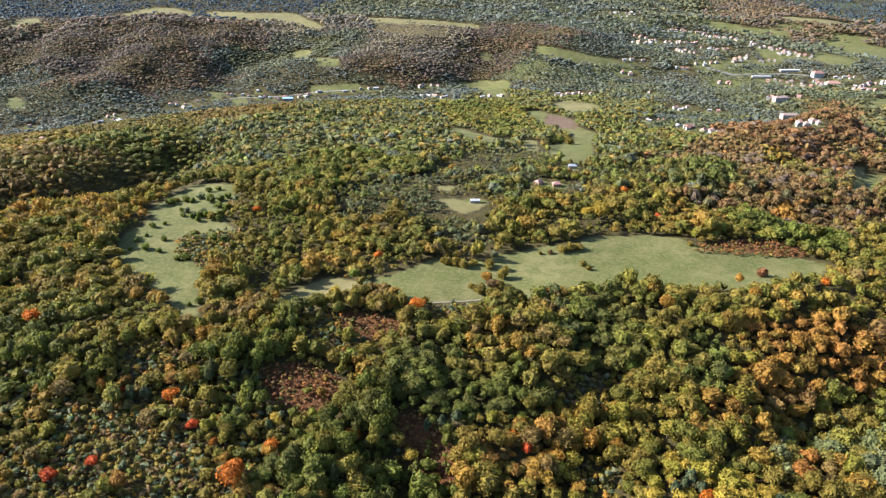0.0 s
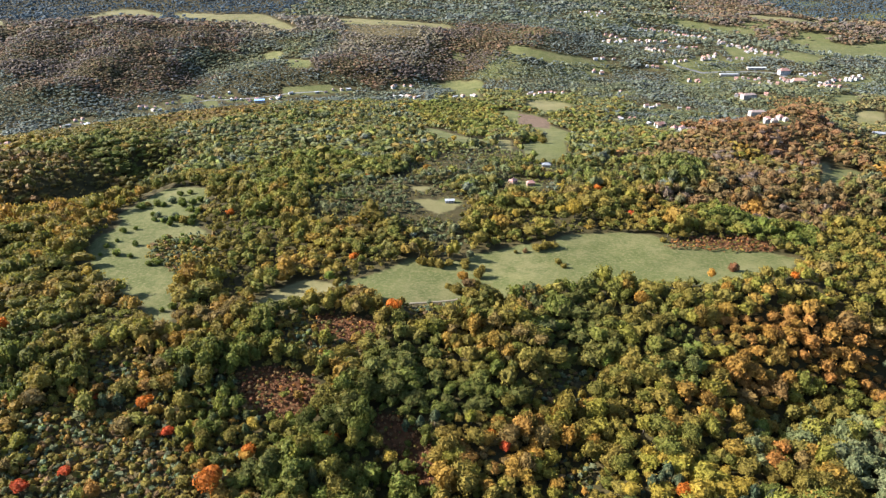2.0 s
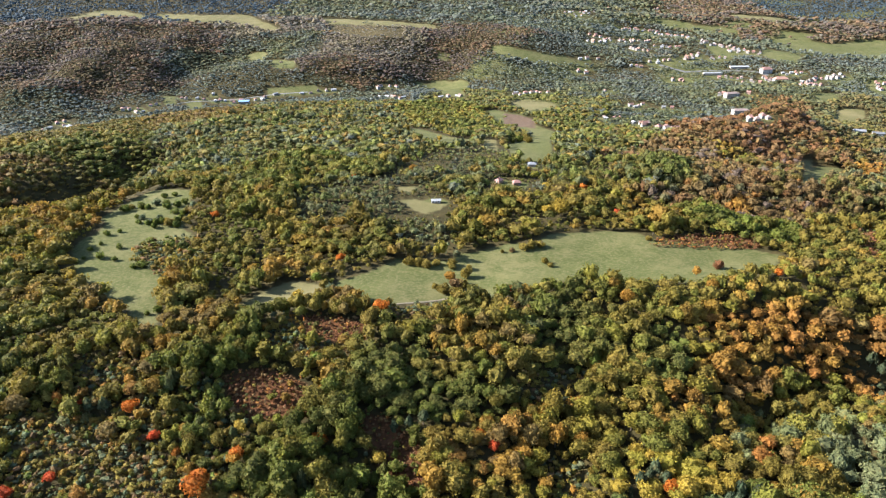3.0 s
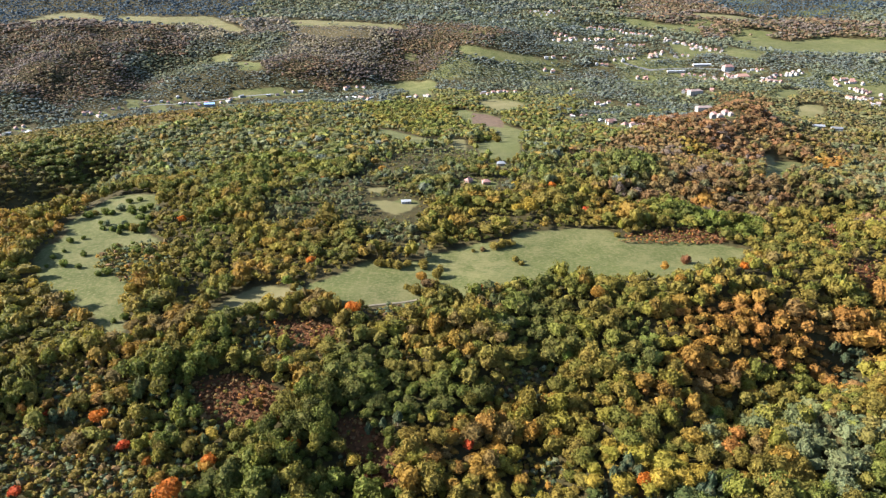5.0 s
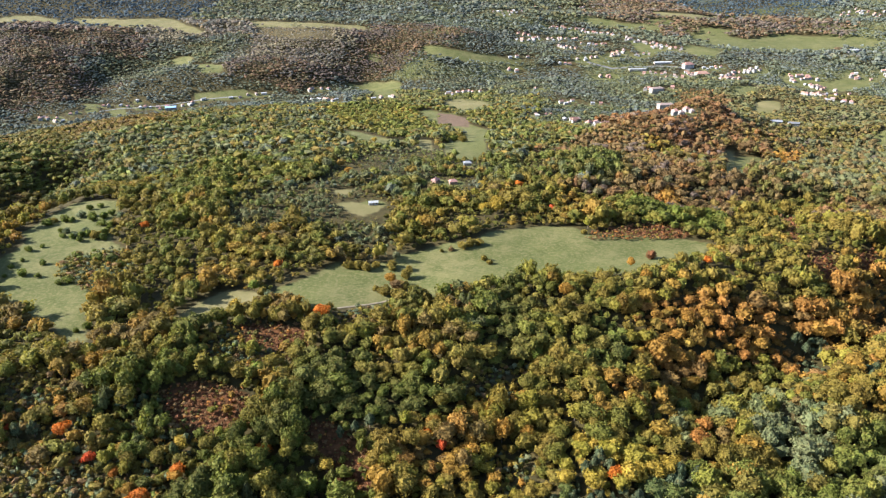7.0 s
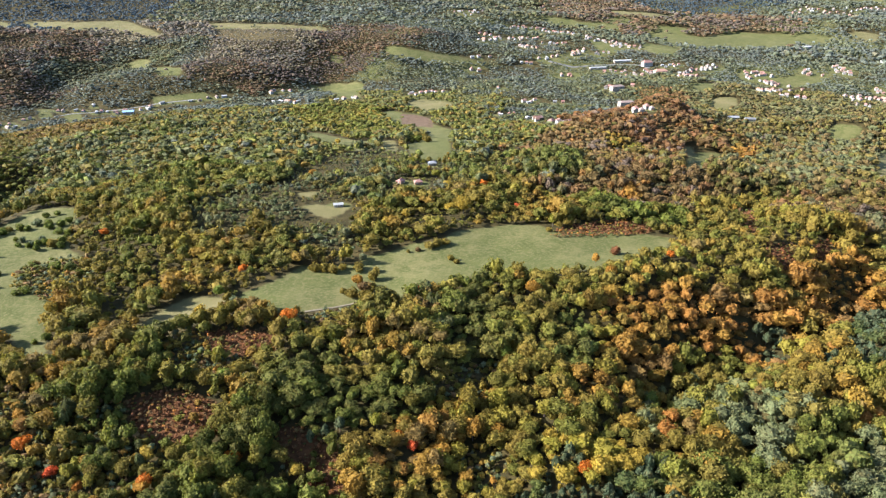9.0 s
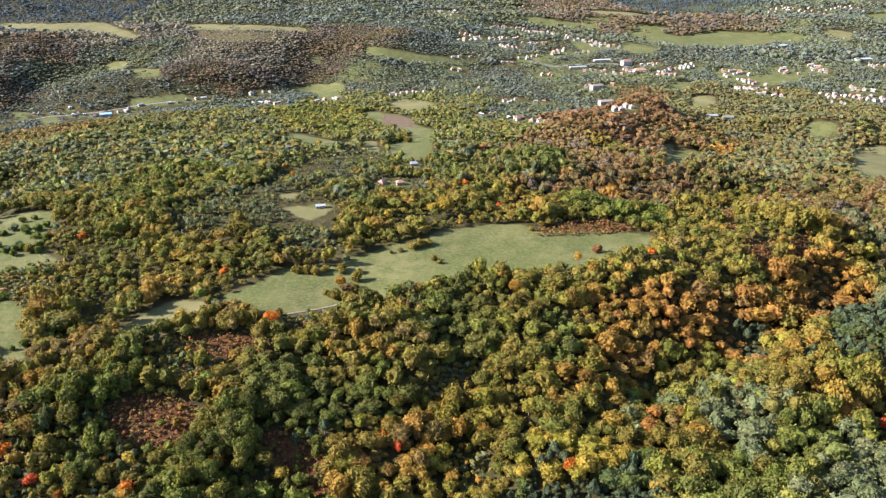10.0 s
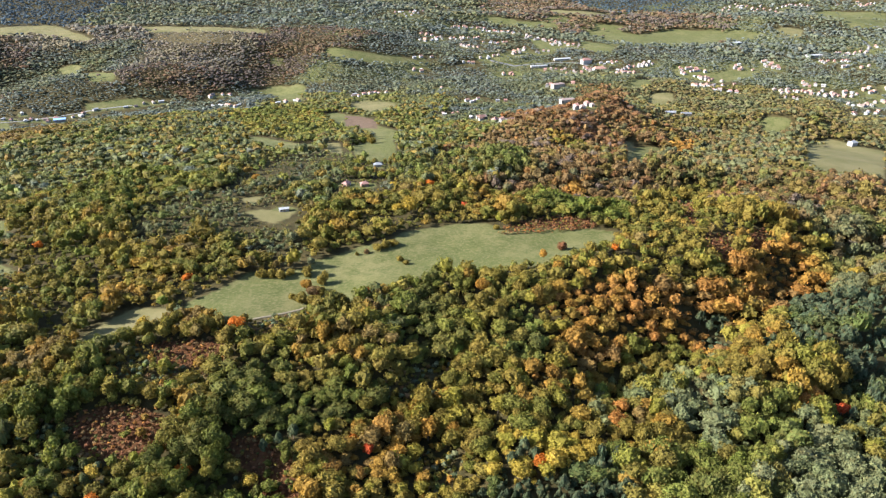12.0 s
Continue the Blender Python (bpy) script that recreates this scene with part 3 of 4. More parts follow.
def ground_material():
    """Woodland floor, grazed grass, dry grass, ploughed soil and bracken, by the use of the land."""
    m = Nodes("land")
    floor = m.mix(m.span(m.noise(0.12, 4), 0.35, 0.65), (0.028, 0.023, 0.009), (0.062, 0.046, 0.017))
    floor = m.mix(m.span(m.noise(0.7, 3), 0.45, 0.7, 0, 0.6), floor, (0.036, 0.040, 0.016))

    def use(name, sharp=3.0):
        value = m.add("ShaderNodeAttribute", attribute_name=name).outputs["Fac"]
        wave = m.span(m.noise(0.25, 4), 0.2, 0.8, -0.45, 0.45)
        return m.span(m.math("ADD", value, wave), -0.35, 0.35)

    grass = m.mix(m.span(m.noise(0.018, 4), 0.38, 0.62), (0.072, 0.078, 0.024), (0.106, 0.100, 0.040))
    grass = m.mix(m.span(m.noise(0.06, 6, rough_=0.72), 0.42, 0.6, 0, 0.9), grass, (0.052, 0.061, 0.017))
    grass = m.mix(m.span(m.noise(0.45, 5, rough_=0.75), 0.47, 0.66, 0, 0.75), grass, (0.140, 0.124, 0.058))
    grass = m.mix(m.span(m.noise(0.3, 5, rough_=0.75), 0.55, 0.7, 0, 0.7), grass, (0.048, 0.062, 0.018))
    straw = m.mix(m.span(m.noise(0.03, 4), 0.35, 0.65), (0.098, 0.090, 0.036), (0.138, 0.118, 0.056))
    straw = m.mix(m.span(m.noise(0.4, 4, rough_=0.7), 0.5, 0.75, 0, 0.6), straw, (0.078, 0.086, 0.026))
    soil = m.mix(m.span(m.noise(0.2, 5), 0.35, 0.65), (0.066, 0.045, 0.030), (0.112, 0.076, 0.052))
    fern = m.mix(m.span(m.noise(0.35, 5, rough_=0.7), 0.38, 0.62), (0.046, 0.023, 0.010), (0.112, 0.048, 0.019))
    scrub = m.mix(m.span(m.noise(0.25, 5, rough_=0.7), 0.38, 0.62), (0.042, 0.034, 0.015), (0.095, 0.075, 0.034))
    color = floor
    for name, top in (("scrub", scrub), ("bracken", fern), ("meadow", grass), ("pale", straw), ("soil", soil)):
        color = m.mix(use(name), color, top)
    m.bump(m.noise(0.9, 5, rough_=0.7), 0.7, 0.5)
    return m.finish(color, 0.95, 0.1)


def plain(name, a, b, scale=1.5, roughness=0.8, relief=0.2):
    """A painted, plastered or tiled surface: two tones in patches, with a fine grain."""
    m = Nodes(name)
    color = m.mix(m.span(m.noise(scale, 4), 0.35, 0.65), a, b)
    shift = m.span(m.add("ShaderNodeObjectInfo").outputs["Random"], 0, 1, 0.75, 1.2)
    grey = m.add("ShaderNodeCombineColor")
    for socket in grey.inputs[:3]:
        m.wire(shift, socket)
    color = m.mix(1.0, color, grey.outputs[0], "MULTIPLY")
    m.bump(m.noise(scale * 8, 2), relief, 0.03)
    return m.finish(color, roughness, 0.3)


LEAF_OWN, LEAF_WOODS = leaf_material("leaves", True), leaf_material("leaves_of_the_woods", False)
BARK, EARTH = bark_material(), ground_material()

# ---- the ground, one sheet to the horizon ----
def edge_distance(x, y, outline):
    """Metres to the outline: above 0 inside it, below 0 outside."""
    best = np.full(x.shape, 1e9)
    inside = np.zeros(x.shape, bool)
    for (x0, y0), (x1, y1) in zip(outline, outline[1:] + outline[:1]):
        best = np.minimum(best, to_line(x, y, x0, y0, x1, y1 + 1e-6))
        if y0 != y1:
            inside ^= ((y0 > y) != (y1 > y)) & (x < (x1 - x0) * (y - y0) / (y1 - y0) + x0)
    return np.where(inside, best, -best)


def land_use(x, y):
    """For each kind of open land, the distance inside its nearest outline."""
    found = {}
    for _, kind, outline in LAND:
        box = np.array(outline, float)
        near = (x > box[:, 0].min() - 30) & (x < box[:, 0].max() + 30) & (y > box[:, 1].min() - 30) & (y < box[:, 1].max() + 30)
        value = np.full(x.shape, -30.0)
        if near.any():
            value[near] = edge_distance(x[near], y[near], outline)
        found[kind] = np.maximum(found.get(kind, -30.0), value)
    return found


def mesh_from(name, verts, faces, material, smooth=False):
    """A mesh from arrays of points and of triangles or quads."""
    me = bpy.data.meshes.new(name)
    verts, faces = np.asarray(verts, np.float32), np.asarray(faces, np.int32)
    count, sides = faces.shape
    me.vertices.add(len(verts))
    me.vertices.foreach_set("co", verts.ravel())
    me.loops.add(count * sides)
    me.loops.foreach_set("vertex_index", faces.ravel())
    me.polygons.add(count)
    me.polygons.foreach_set("loop_start", np.arange(0, count * sides, sides, dtype=np.int32))
    me.polygons.foreach_set("use_smooth", np.full(count, smooth))
    me.update(calc_edges=True)
    me.materials.append(material)
    return me


def build_ground():
    rings = np.concatenate([[0, 40, 80, 120], 150 * 1.0125 ** np.arange(0, 280)])
    rings = rings[rings < 4900]
    turns = np.radians(np.concatenate([np.arange(-50, 50, 0.3), np.arange(50, 310, 4.0)]))
    r, a = np.meshgrid(rings, turns, indexing="ij")
    x, y = (r * np.sin(a)).ravel(), (r * np.cos(a)).ravel()
    verts = np.stack([x, y, height(x, y)], 1)
    n, k = len(rings), len(turns)
    i, j = np.meshgrid(np.arange(n - 1), np.arange(k), indexing="ij")
    j2 = (j + 1) % k
    faces = np.stack([i * k + j, i * k + j2, (i + 1) * k + j2, (i + 1) * k + j], -1).reshape(-1, 4)[:, ::-1]
    me = mesh_from("ground", verts, faces, EARTH, smooth=True)
    uses = land_use(x, y)
    nearer = 1 + 9 / np.maximum(np.hypot(x, y), 40)
    beyond = land_use(x * nearer, y * nearer)
    for kind in ("bracken", "scrub"):
        uses[kind] = np.maximum(uses[kind], beyond[kind])
    for px, py, *_ in HOMES:
        near = (np.abs(x - px) < 20) & (np.abs(y - py) < 20)
        uses["meadow"][near] = np.maximum(uses["meadow"][near], 11 - np.hypot(x[near] - px, y[near] - py))
    # gardens and pastures between the trees of the valley
    away = np.hypot(x, y)
    uses["meadow"] = np.where(away > 1150, np.maximum(uses["meadow"], 5 * rough(x, y, 90, 41) - 1 - 5 * ramp(-x, -100, 250)), uses["meadow"])
    for kind, inside in uses.items():
        values = me.attributes.new(kind, "FLOAT", "POINT")
        values.data.foreach_set("value", np.clip(inside / 4.0, -1, 1).astype(np.float32))
    tagged(new("ground", me), "rolling autumn countryside with grassy meadows and woodland floor", "ground", kind="structure")


build_ground()

# ---- trees ----
TINTS = {
    "dark": (0.062, 0.073, 0.017), "green": (0.096, 0.116, 0.019), "lush": (0.134, 0.170, 0.026), "olive": (0.166, 0.127, 0.023),
    "lime": (0.182, 0.172, 0.022), "gold": (0.290, 0.206, 0.030), "amber": (0.270, 0.145, 0.023), "orange": (0.385, 0.117, 0.014),
    "rust": (0.282, 0.126, 0.029), "brown": (0.158, 0.098, 0.040), "russet": (0.178, 0.078, 0.034), "red": (0.361, 0.061, 0.018),
    "grey": (0.118, 0.130, 0.066), "sage": (0.106, 0.126, 0.063), "pine": (0.049, 0.068, 0.038), "blue": (0.058, 0.076, 0.038),
    # the first four have distance haze painted into the leaf colour
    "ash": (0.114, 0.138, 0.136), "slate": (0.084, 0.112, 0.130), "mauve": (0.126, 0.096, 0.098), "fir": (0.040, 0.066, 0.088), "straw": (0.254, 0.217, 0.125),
}
# mixes for middle and far distance hold tints with painted-in haze
MIXES = {
    "dark": "dark 4 green 5 olive 3 blue 1 lime .9 amber .6", "oak": "olive 5.4 green 3.4 dark 2.6 lime 1.2 amber 2.4 brown 1.2",
    "brush": "olive 4.5 green 2.4 brown 2.2 amber 2 sage 2.2 dark .8 blue .9 lime 2.6 rust .5 gold .25 orange .12", "autumn": "olive 5 amber 3.2 green 1.8 rust .5 lime 1.8 brown 1",
    "rust": "amber 4 rust 5 olive 3.6 brown 2 green .5", "rustdark": "brown 3 dark 3.5 olive 3 russet 1 amber .6 green 1",
    "brown": "brown 5 russet 2 rust .7 mauve 2 olive 2.4 green 1.6 dark 1.6 sage 1.6", "mixed": "green 5 lush 1.6 sage 5 grey 1.6 blue 1.6 olive 3.2 lime 1.6 amber .9 brown 1 dark 2 gold .25 ash 1.3",
    "gold": "lime 2.4 olive 3.4 gold .3 green 4.5 amber .6 sage 3.5 dark 1.8 lush 1.2", "yellow": "gold 6 lime 3 amber 1", "young": "olive 6 green 4 dark 1 brown .5",
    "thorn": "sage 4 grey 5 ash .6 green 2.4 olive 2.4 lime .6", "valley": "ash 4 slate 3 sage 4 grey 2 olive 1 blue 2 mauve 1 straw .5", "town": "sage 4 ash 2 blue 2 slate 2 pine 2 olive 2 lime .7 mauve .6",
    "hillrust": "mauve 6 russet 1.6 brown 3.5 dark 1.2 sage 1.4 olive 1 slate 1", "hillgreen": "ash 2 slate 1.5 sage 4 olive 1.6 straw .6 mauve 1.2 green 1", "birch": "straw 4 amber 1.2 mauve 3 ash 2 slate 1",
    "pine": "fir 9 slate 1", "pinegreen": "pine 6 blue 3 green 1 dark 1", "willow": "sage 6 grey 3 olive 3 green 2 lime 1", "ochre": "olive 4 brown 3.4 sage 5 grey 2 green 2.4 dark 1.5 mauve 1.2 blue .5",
    "green": "lush 1 green 6 lime .8 dark 2 olive 2", "redhill": "russet 4.5 brown 4.5 rust .8 mauve 2 dark 1.6 olive 1.2 green .6",
}
NAMES = list(TINTS)
COLORS = np.array([TINTS[n] for n in NAMES])
rng = np.random.default_rng(7)


def dome(level):
    """Points and triangles of a round body of radius 1."""
    bm = bmesh.new()
    bmesh.ops.create_icosphere(bm, subdivisions=level, radius=1.0)
    bm.verts.index_update()
    verts = np.array([v.co[:] for v in bm.verts])
    faces = np.array([[v.index for v in f.verts] for f in bm.faces])
    bm.free()
    return verts, faces


def broad_crown(seed, level, sprays, size, keep_under=True):
    """A leafy crown about 1 wide each way: a lumpy body of several boughs, with loose sprays of leaves standing off it."""
    r = np.random.default_rng(seed)
    count = 9 + seed % 5
    turn = r.uniform(0, 6.283, count)
    rise = r.uniform(-0.25, 0.75, count)
    out = np.sqrt(np.clip(1 - rise ** 2, 0, 1)) * r.uniform(0.42, 0.80, count)
    hearts = np.stack([np.cos(turn) * out, np.sin(turn) * out, rise * 0.62], 1)
    sizes = r.uniform(0.24, 0.50, count)
    hearts, sizes = np.vstack([hearts, [[r.uniform(-0.12, 0.12), r.uniform(-0.12, 0.12), 0.12]]]), np.append(sizes, 0.66)

    def surface(d):
        """How far the boughs reach along each direction."""
        b = d @ hearts.T
        c = (hearts ** 2).sum(1)[None] - sizes[None] ** 2
        root = b * b - c
        return np.where(root > 0, b + np.sqrt(np.clip(root, 0, None)), 0.2).max(1)

    verts, faces = dome(level)
    body = verts * (surface(verts) * (r.uniform(0.62, 1.0, len(verts)) if sprays > 20 else r.uniform(0.68, 1.16, len(verts))))[:, None]
    if not keep_under:
        faces = faces[body[faces][:, :, 2].mean(1) > (-0.3 if sprays > 20 else 0.0)]
    parts_v, parts_f, base = [body], [faces], len(body)
    if sprays:
        d = r.normal(size=(sprays, 3))
        d[:, 2] = np.abs(d[:, 2]) * 0.9 - 0.28
        d /= np.linalg.norm(d, axis=1)[:, None]
        at = d * (surface(d) * r.uniform(0.86, 1.07, sprays))[:, None]
        facing = d + r.normal(size=(sprays, 3)) * 0.75
        facing /= np.linalg.norm(facing, axis=1)[:, None]
        side = np.cross(facing, r.normal(size=(sprays, 3)))
        side /= np.linalg.norm(side, axis=1)[:, None]
        other = np.cross(facing, side)
        s = (size * r.uniform(0.7, 1.4, sprays))[:, None]
        blade = np.stack([at - side * s - other * s * 0.6, at + side * s * r.uniform(0.7, 1.2, (sprays, 1)) - other * s * 0.5 - facing * s * 0.3, at + other * s * 1.1 - facing * s * 0.3], 1)
        parts_v.append(blade.reshape(-1, 3))
        parts_f.append(np.arange(sprays * 3).reshape(-1, 3) + base)
    verts = np.vstack(parts_v)
    verts[:, 2] = verts[:, 2] * 0.95 + 0.75
    return verts, np.vstack(parts_f)


def stem(sides, radius, top, limbs, seed):
    """A tapered trunk with forked limbs, for a crown 1 wide."""
    r = np.random.default_rng(seed)
    verts, faces = [], []

    def tube(a, b, ra, rb):
        way = (b - a) / np.linalg.norm(b - a)
        u = np.cross(way, (0.31, 0.9, 0.2))
        u /= np.linalg.norm(u)
        v = np.cross(way, u)
        base = len(verts)
        for p, q in ((a, ra), (b, rb)):
            for i in range(sides):
                t = 6.2832 * i / sides
                verts.append(p + q * (u * math.cos(t) + v * math.sin(t)))
        for i in range(sides):
            j = (i + 1) % sides
            faces.append((base + i, base + j, base + sides + j))
            faces.append((base + i, base + sides + j, base + sides + i))

    lean = np.array([r.uniform(-0.06, 0.06), r.uniform(-0.06, 0.06), 0])
    fork = np.array([0, 0, top * 0.5]) + lean
    tube(np.array([0, 0, -0.25]), fork, radius, radius * 0.7)
    tube(fork, np.array([0, 0, top]) + lean * 2, radius * 0.7, radius * 0.25)
    for i in range(limbs):
        a = 6.2832 * (i + r.uniform(0, 0.6)) / limbs
        s = fork + np.array([0, 0, top * r.uniform(-0.05, 0.3)])
        tube(s, s + np.array([math.cos(a) * 0.5, math.sin(a) * 0.5, r.uniform(0.25, 0.5)]), radius * 0.45, radius * 0.14)
    return np.array(verts), np.array(faces)


# crown models by distance, near to far, and conifers
NEAR = [broad_crown(s, 2, 320, 0.102) for s in range(10)]
CLOSE = [broad_crown(s, 2, 84, 0.155, False) for s in range(10)]
FAIR = [broad_crown(20 + s, 1, 52, 0.185, False) for s in range(10)]
MIDDLE = [broad_crown(40 + s, 1, 18, 0.2, False) for s in range(8)]
FINE = [broad_crown(10 + s, 2, 640, 0.082) for s in range(4)]
CLOSE_BIG = [broad_crown(130 + s, 2, 200, 0.115, False) for s in range(6)]
FAIR_BIG = [broad_crown(140 + s, 2, 84, 0.14, False) for s in range(6)]
REMOTE = [broad_crown(60 + s, 1, 1, 0.3, False) for s in range(8)]


def pointed(model):
    """The crown drawn in towards its top, as pines and spruces grow."""
    v, f = model
    v = v.copy()
    v[:, :2] *= np.clip(1.12 - 0.5 * v[:, 2:], 0.22, 1.1)
    v[:, 2] *= 1.35
    return v, f


PINE_NEAR = [pointed(broad_crown(100 + s, 2, 260, 0.11)) for s in range(4)]
PINE = [pointed(broad_crown(110 + s, 2, 90, 0.14, False)) for s in range(4)]
PINE_FAIR = [pointed(broad_crown(120 + s, 2, 24, 0.18, False)) for s in range(4)]
SPIRE_FAR = [pointed(broad_crown(90 + s, 1, 2, 0.25, False)) for s in range(4)]


def scatter(r0, r1, gap):
    """Places about gap metres apart in the country ahead, from r0 to r1 metres off."""
    span = r1 + gap
    u = np.arange(-span, span, gap)
    x, y = np.meshgrid(u, np.arange(0, span, gap * 0.9))
    x = x + (np.arange(x.shape[0]) % 2)[:, None] * gap / 2
    x = x.ravel() + rng.uniform(-0.46, 0.46, x.size) * gap
    y = y.ravel() + rng.uniform(-0.46, 0.46, y.size) * gap
    far, turn = np.hypot(x, y), np.degrees(np.arctan2(x, y))
    keep = (far >= r0) & (far < r1) & (np.abs(turn) < (57 if r1 < 450 else 48 if r1 < 800 else 43.5))
    # none where the view never reaches
    ahead = np.maximum(y * 0.993 - x * 0.118, y * 0.985 + x * 0.171)
    keep &= ahead > 206
    return x[keep], y[keep]


zone_x, zone_y, zone_r = (np.array([z[i] for z in ZONES], float) for i in range(3))
MIX_NAMES = list(MIXES)
MIX_TABLE = np.zeros((len(MIXES), len(NAMES)))
for row, text in enumerate(MIXES.values()):
    words = text.split()
    for kind, weight in zip(words[::2], words[1::2]):
        MIX_TABLE[row, NAMES.index(kind)] = float(weight)
MIX_TABLE /= MIX_TABLE.sum(1)[:, None]
zone_mix = np.array([MIX_NAMES.index(z[3]) for z in ZONES])


def species(x, y):
    """The mix and the kind of each tree, by the zones with ragged borders."""
    wx, wy = x + 14 * rough(x, y, 45, 11), y + 14 * rough(x, y, 45, 12)
    best, which = np.full(len(x), 1e9), np.zeros(len(x), int)
    for i in range(len(ZONES)):
        d = np.hypot(wx - zone_x[i], wy - zone_y[i]) / zone_r[i] + rng.uniform(0, 0.25, len(x))
        which, best = np.where(d < best, i, which), np.minimum(d, best)
    mix = zone_mix[which]
    steps = np.cumsum(MIX_TABLE[mix], 1)
    # neighbours tend to be alike
    like = ramp(np.hypot(x, y), 500, 1500)
    patch = (1 - like) * rough(x, y, 26, 13) + like * (0.7 * rough(x, y, 85, 15) + 0.5 * rough(x, y, 35, 16))
    dice = (0.55 + 0.15 * like) * (0.5 + 0.5 * patch) + (0.45 - 0.15 * like) * rng.uniform(0, 1, len(x))
    dice = np.clip((dice - 0.5) * 1.45 + 0.5, 0.001, 0.999)
    return mix, (dice[:, None] > steps).sum(1).clip(0, len(NAMES) - 1)


def opened(x, y):
    """Where trees may stand (True), and where only scrub grows."""
    use = land_use(x, y)
    free = np.ones(len(x), bool)
    far_off = ramp(np.hypot(x, y), 600, 1100)
    ragged = (1.5 + 6 * far_off) * rough(x, y, 19, 51)
    for kind in ("meadow", "pale", "soil"):
        free &= use[kind] < -2.6 + ragged
    # single trees and hedge rows stand on the far fields
    free |= (far_off > 0.9) & (rough(x, y, 46, 53) > 0.62) & (rng.uniform(0, 1, len(x)) < 0.3)
    # no tall trees close before the clearings
    shift = 1 + 9 / np.hypot(x, y)
    beyond = land_use(x * shift, y * shift)
    ferny = np.maximum(use["bracken"], beyond["bracken"]) > 0
    free &= ~(ferny & (rng.uniform(0, 1, len(x)) < 0.65))
    return free, ferny | (np.maximum(use["scrub"], beyond["scrub"]) > 0)


THIN = {MIX_NAMES.index(n): s for n, s in (("brush", 0.4), ("dark", 0.42), ("oak", 0.5), ("autumn", 0.5), ("thorn", 0.1), ("mixed", 0.42), ("young", 0.6))}
SHRUBBY = {MIX_NAMES.index(n): s for n, s in (("thorn", 0.62), ("brush", 0.8), ("young", 0.85), ("valley", 0.9), ("rust", 1.2), ("autumn", 1.1), ("redhill", 1.1))}
SPIRES = {NAMES.index("pine"), NAMES.index("fir"), NAMES.index("blue")}


def apart_from(x, y, places):
    """The distance to the nearest of some places."""
    best = np.full(len(x), 1e9)
    for px, py in places:
        best = np.minimum(best, np.hypot(x - px, y - py))
    return best


LONELY = {"shed", "lone_farm", "slate_farm", "villa", "barn"}


def room(x, y):
    """Where trees may stand clear of lone trees, houses and roads, and how tall they grow there."""
    ok = np.ones(len(x), bool)
    for lx, ly, radius, _ in LONE:
        ok &= np.hypot(x - lx, y - ly) > radius * 0.6 + 1.2
    homes = [(h[0], h[1]) for h in HOMES if h[4] not in LONELY]
    ahead = 1 + 18 / np.hypot(x, y)
    home = np.minimum(apart_from(x, y, homes), apart_from(x * ahead, y * ahead, homes))
    lonely = [(h[0], h[1]) for h in HOMES if h[4] in LONELY]
    alone = np.minimum(apart_from(x, y, lonely), apart_from(x * ahead, y * ahead, lonely))
    ok &= ~((alone < 13) & (rng.uniform(0, 1, len(x)) < 0.35))
    ok &= (np.minimum(home, apart_from(x, y, homes)) > 5) & (alone > 8)
    ok &= ~((home < 20) & (rng.uniform(0, 1, len(x)) < 0.7))
    for _, _, width, line in ROADS:
        for (x0, y0), (x1, y1) in zip(line, line[1:]):
            ok &= to_line(x, y, x0, y0, x1, y1) > width / 2 + 4
    return ok, np.where((home < 18) | (alone < 20), 0.5, 1.0)


def subset(trees, keep):
    return {key: value[keep] for key, value in trees.items()}


def plan(r0, r1, gap, lo, hi):
    """The trees between r0 and r1: place, crown radius, kind, mix, turn."""
    x, y = scatter(r0, r1, gap)
    free, scrubby = opened(x, y)
    free &= ~(scrubby & (rng.uniform(0, 1, len(x)) < 0.5))
    ok, low = room(x, y)
    free &= ok
    x, y, scrubby, low = x[free], y[free], scrubby[free], low[free]
    mix, kind = species(x, y)
    size = (lo + (hi - lo) * rng.uniform(0, 1, len(x)) ** 1.9) * (1 + 0.2 * rough(x, y, 60, 14)) * low
    for m, s in SHRUBBY.items():
        size = np.where(mix == m, size * s * rng.uniform(0.75, 1.2, len(x)), size)
    # thin places, where only bushes stand
    thin = 0.6 * rough(x, y, 40, 21) + 0.4 * rough(x, y, 17, 22) + rng.uniform(-0.12, 0.12, len(x))
    limit = np.full(len(x), 0.62)
    for m, v in THIN.items():
        limit = np.where(mix == m, v, limit)
    gap_here = (thin > limit) & (np.hypot(x, y) < 900)
    size = size * (1 + 0.28 * rough(x, y, 23, 24))
    bare = gap_here & (np.hypot(x, y) < 420) & (rng.uniform(0, 1, len(x)) < 0.2)
    size = np.where(gap_here, size * rng.uniform(0.4, 0.75, len(x)), size)
    size = np.minimum(size, np.where(np.hypot(x, y) < 1300, 6.3, 11))
    size = np.where(scrubby, size * rng.uniform(0.3, 0.75, len(x)), size)
    # the canopy heaves in stands of taller and lower trees, and is close and, to soften contrast like haze, flat
    # farther off
    far = ramp(np.hypot(x, y), 700, 1500)
    tall = (1 - far) * rng.uniform(1.0, 1.4, len(x)) * (1 + 0.36 * rough(x, y, 36, 31)) + far * rng.uniform(0.6, 0.95, len(x))
    trees = dict(x=x, y=y, size=size, kind=kind, mix=mix, turn=rng.uniform(0, 6.283, len(x)), tall=tall)
    return subset(trees, ~bare)


def tint_of(kind):
    """The tree's colour, its kind's a little astray."""
    color = COLORS[kind] * rng.uniform(0.88, 1.13, (len(kind), 1))
    return color * rng.uniform(0.94, 1.06, (len(kind), 3))


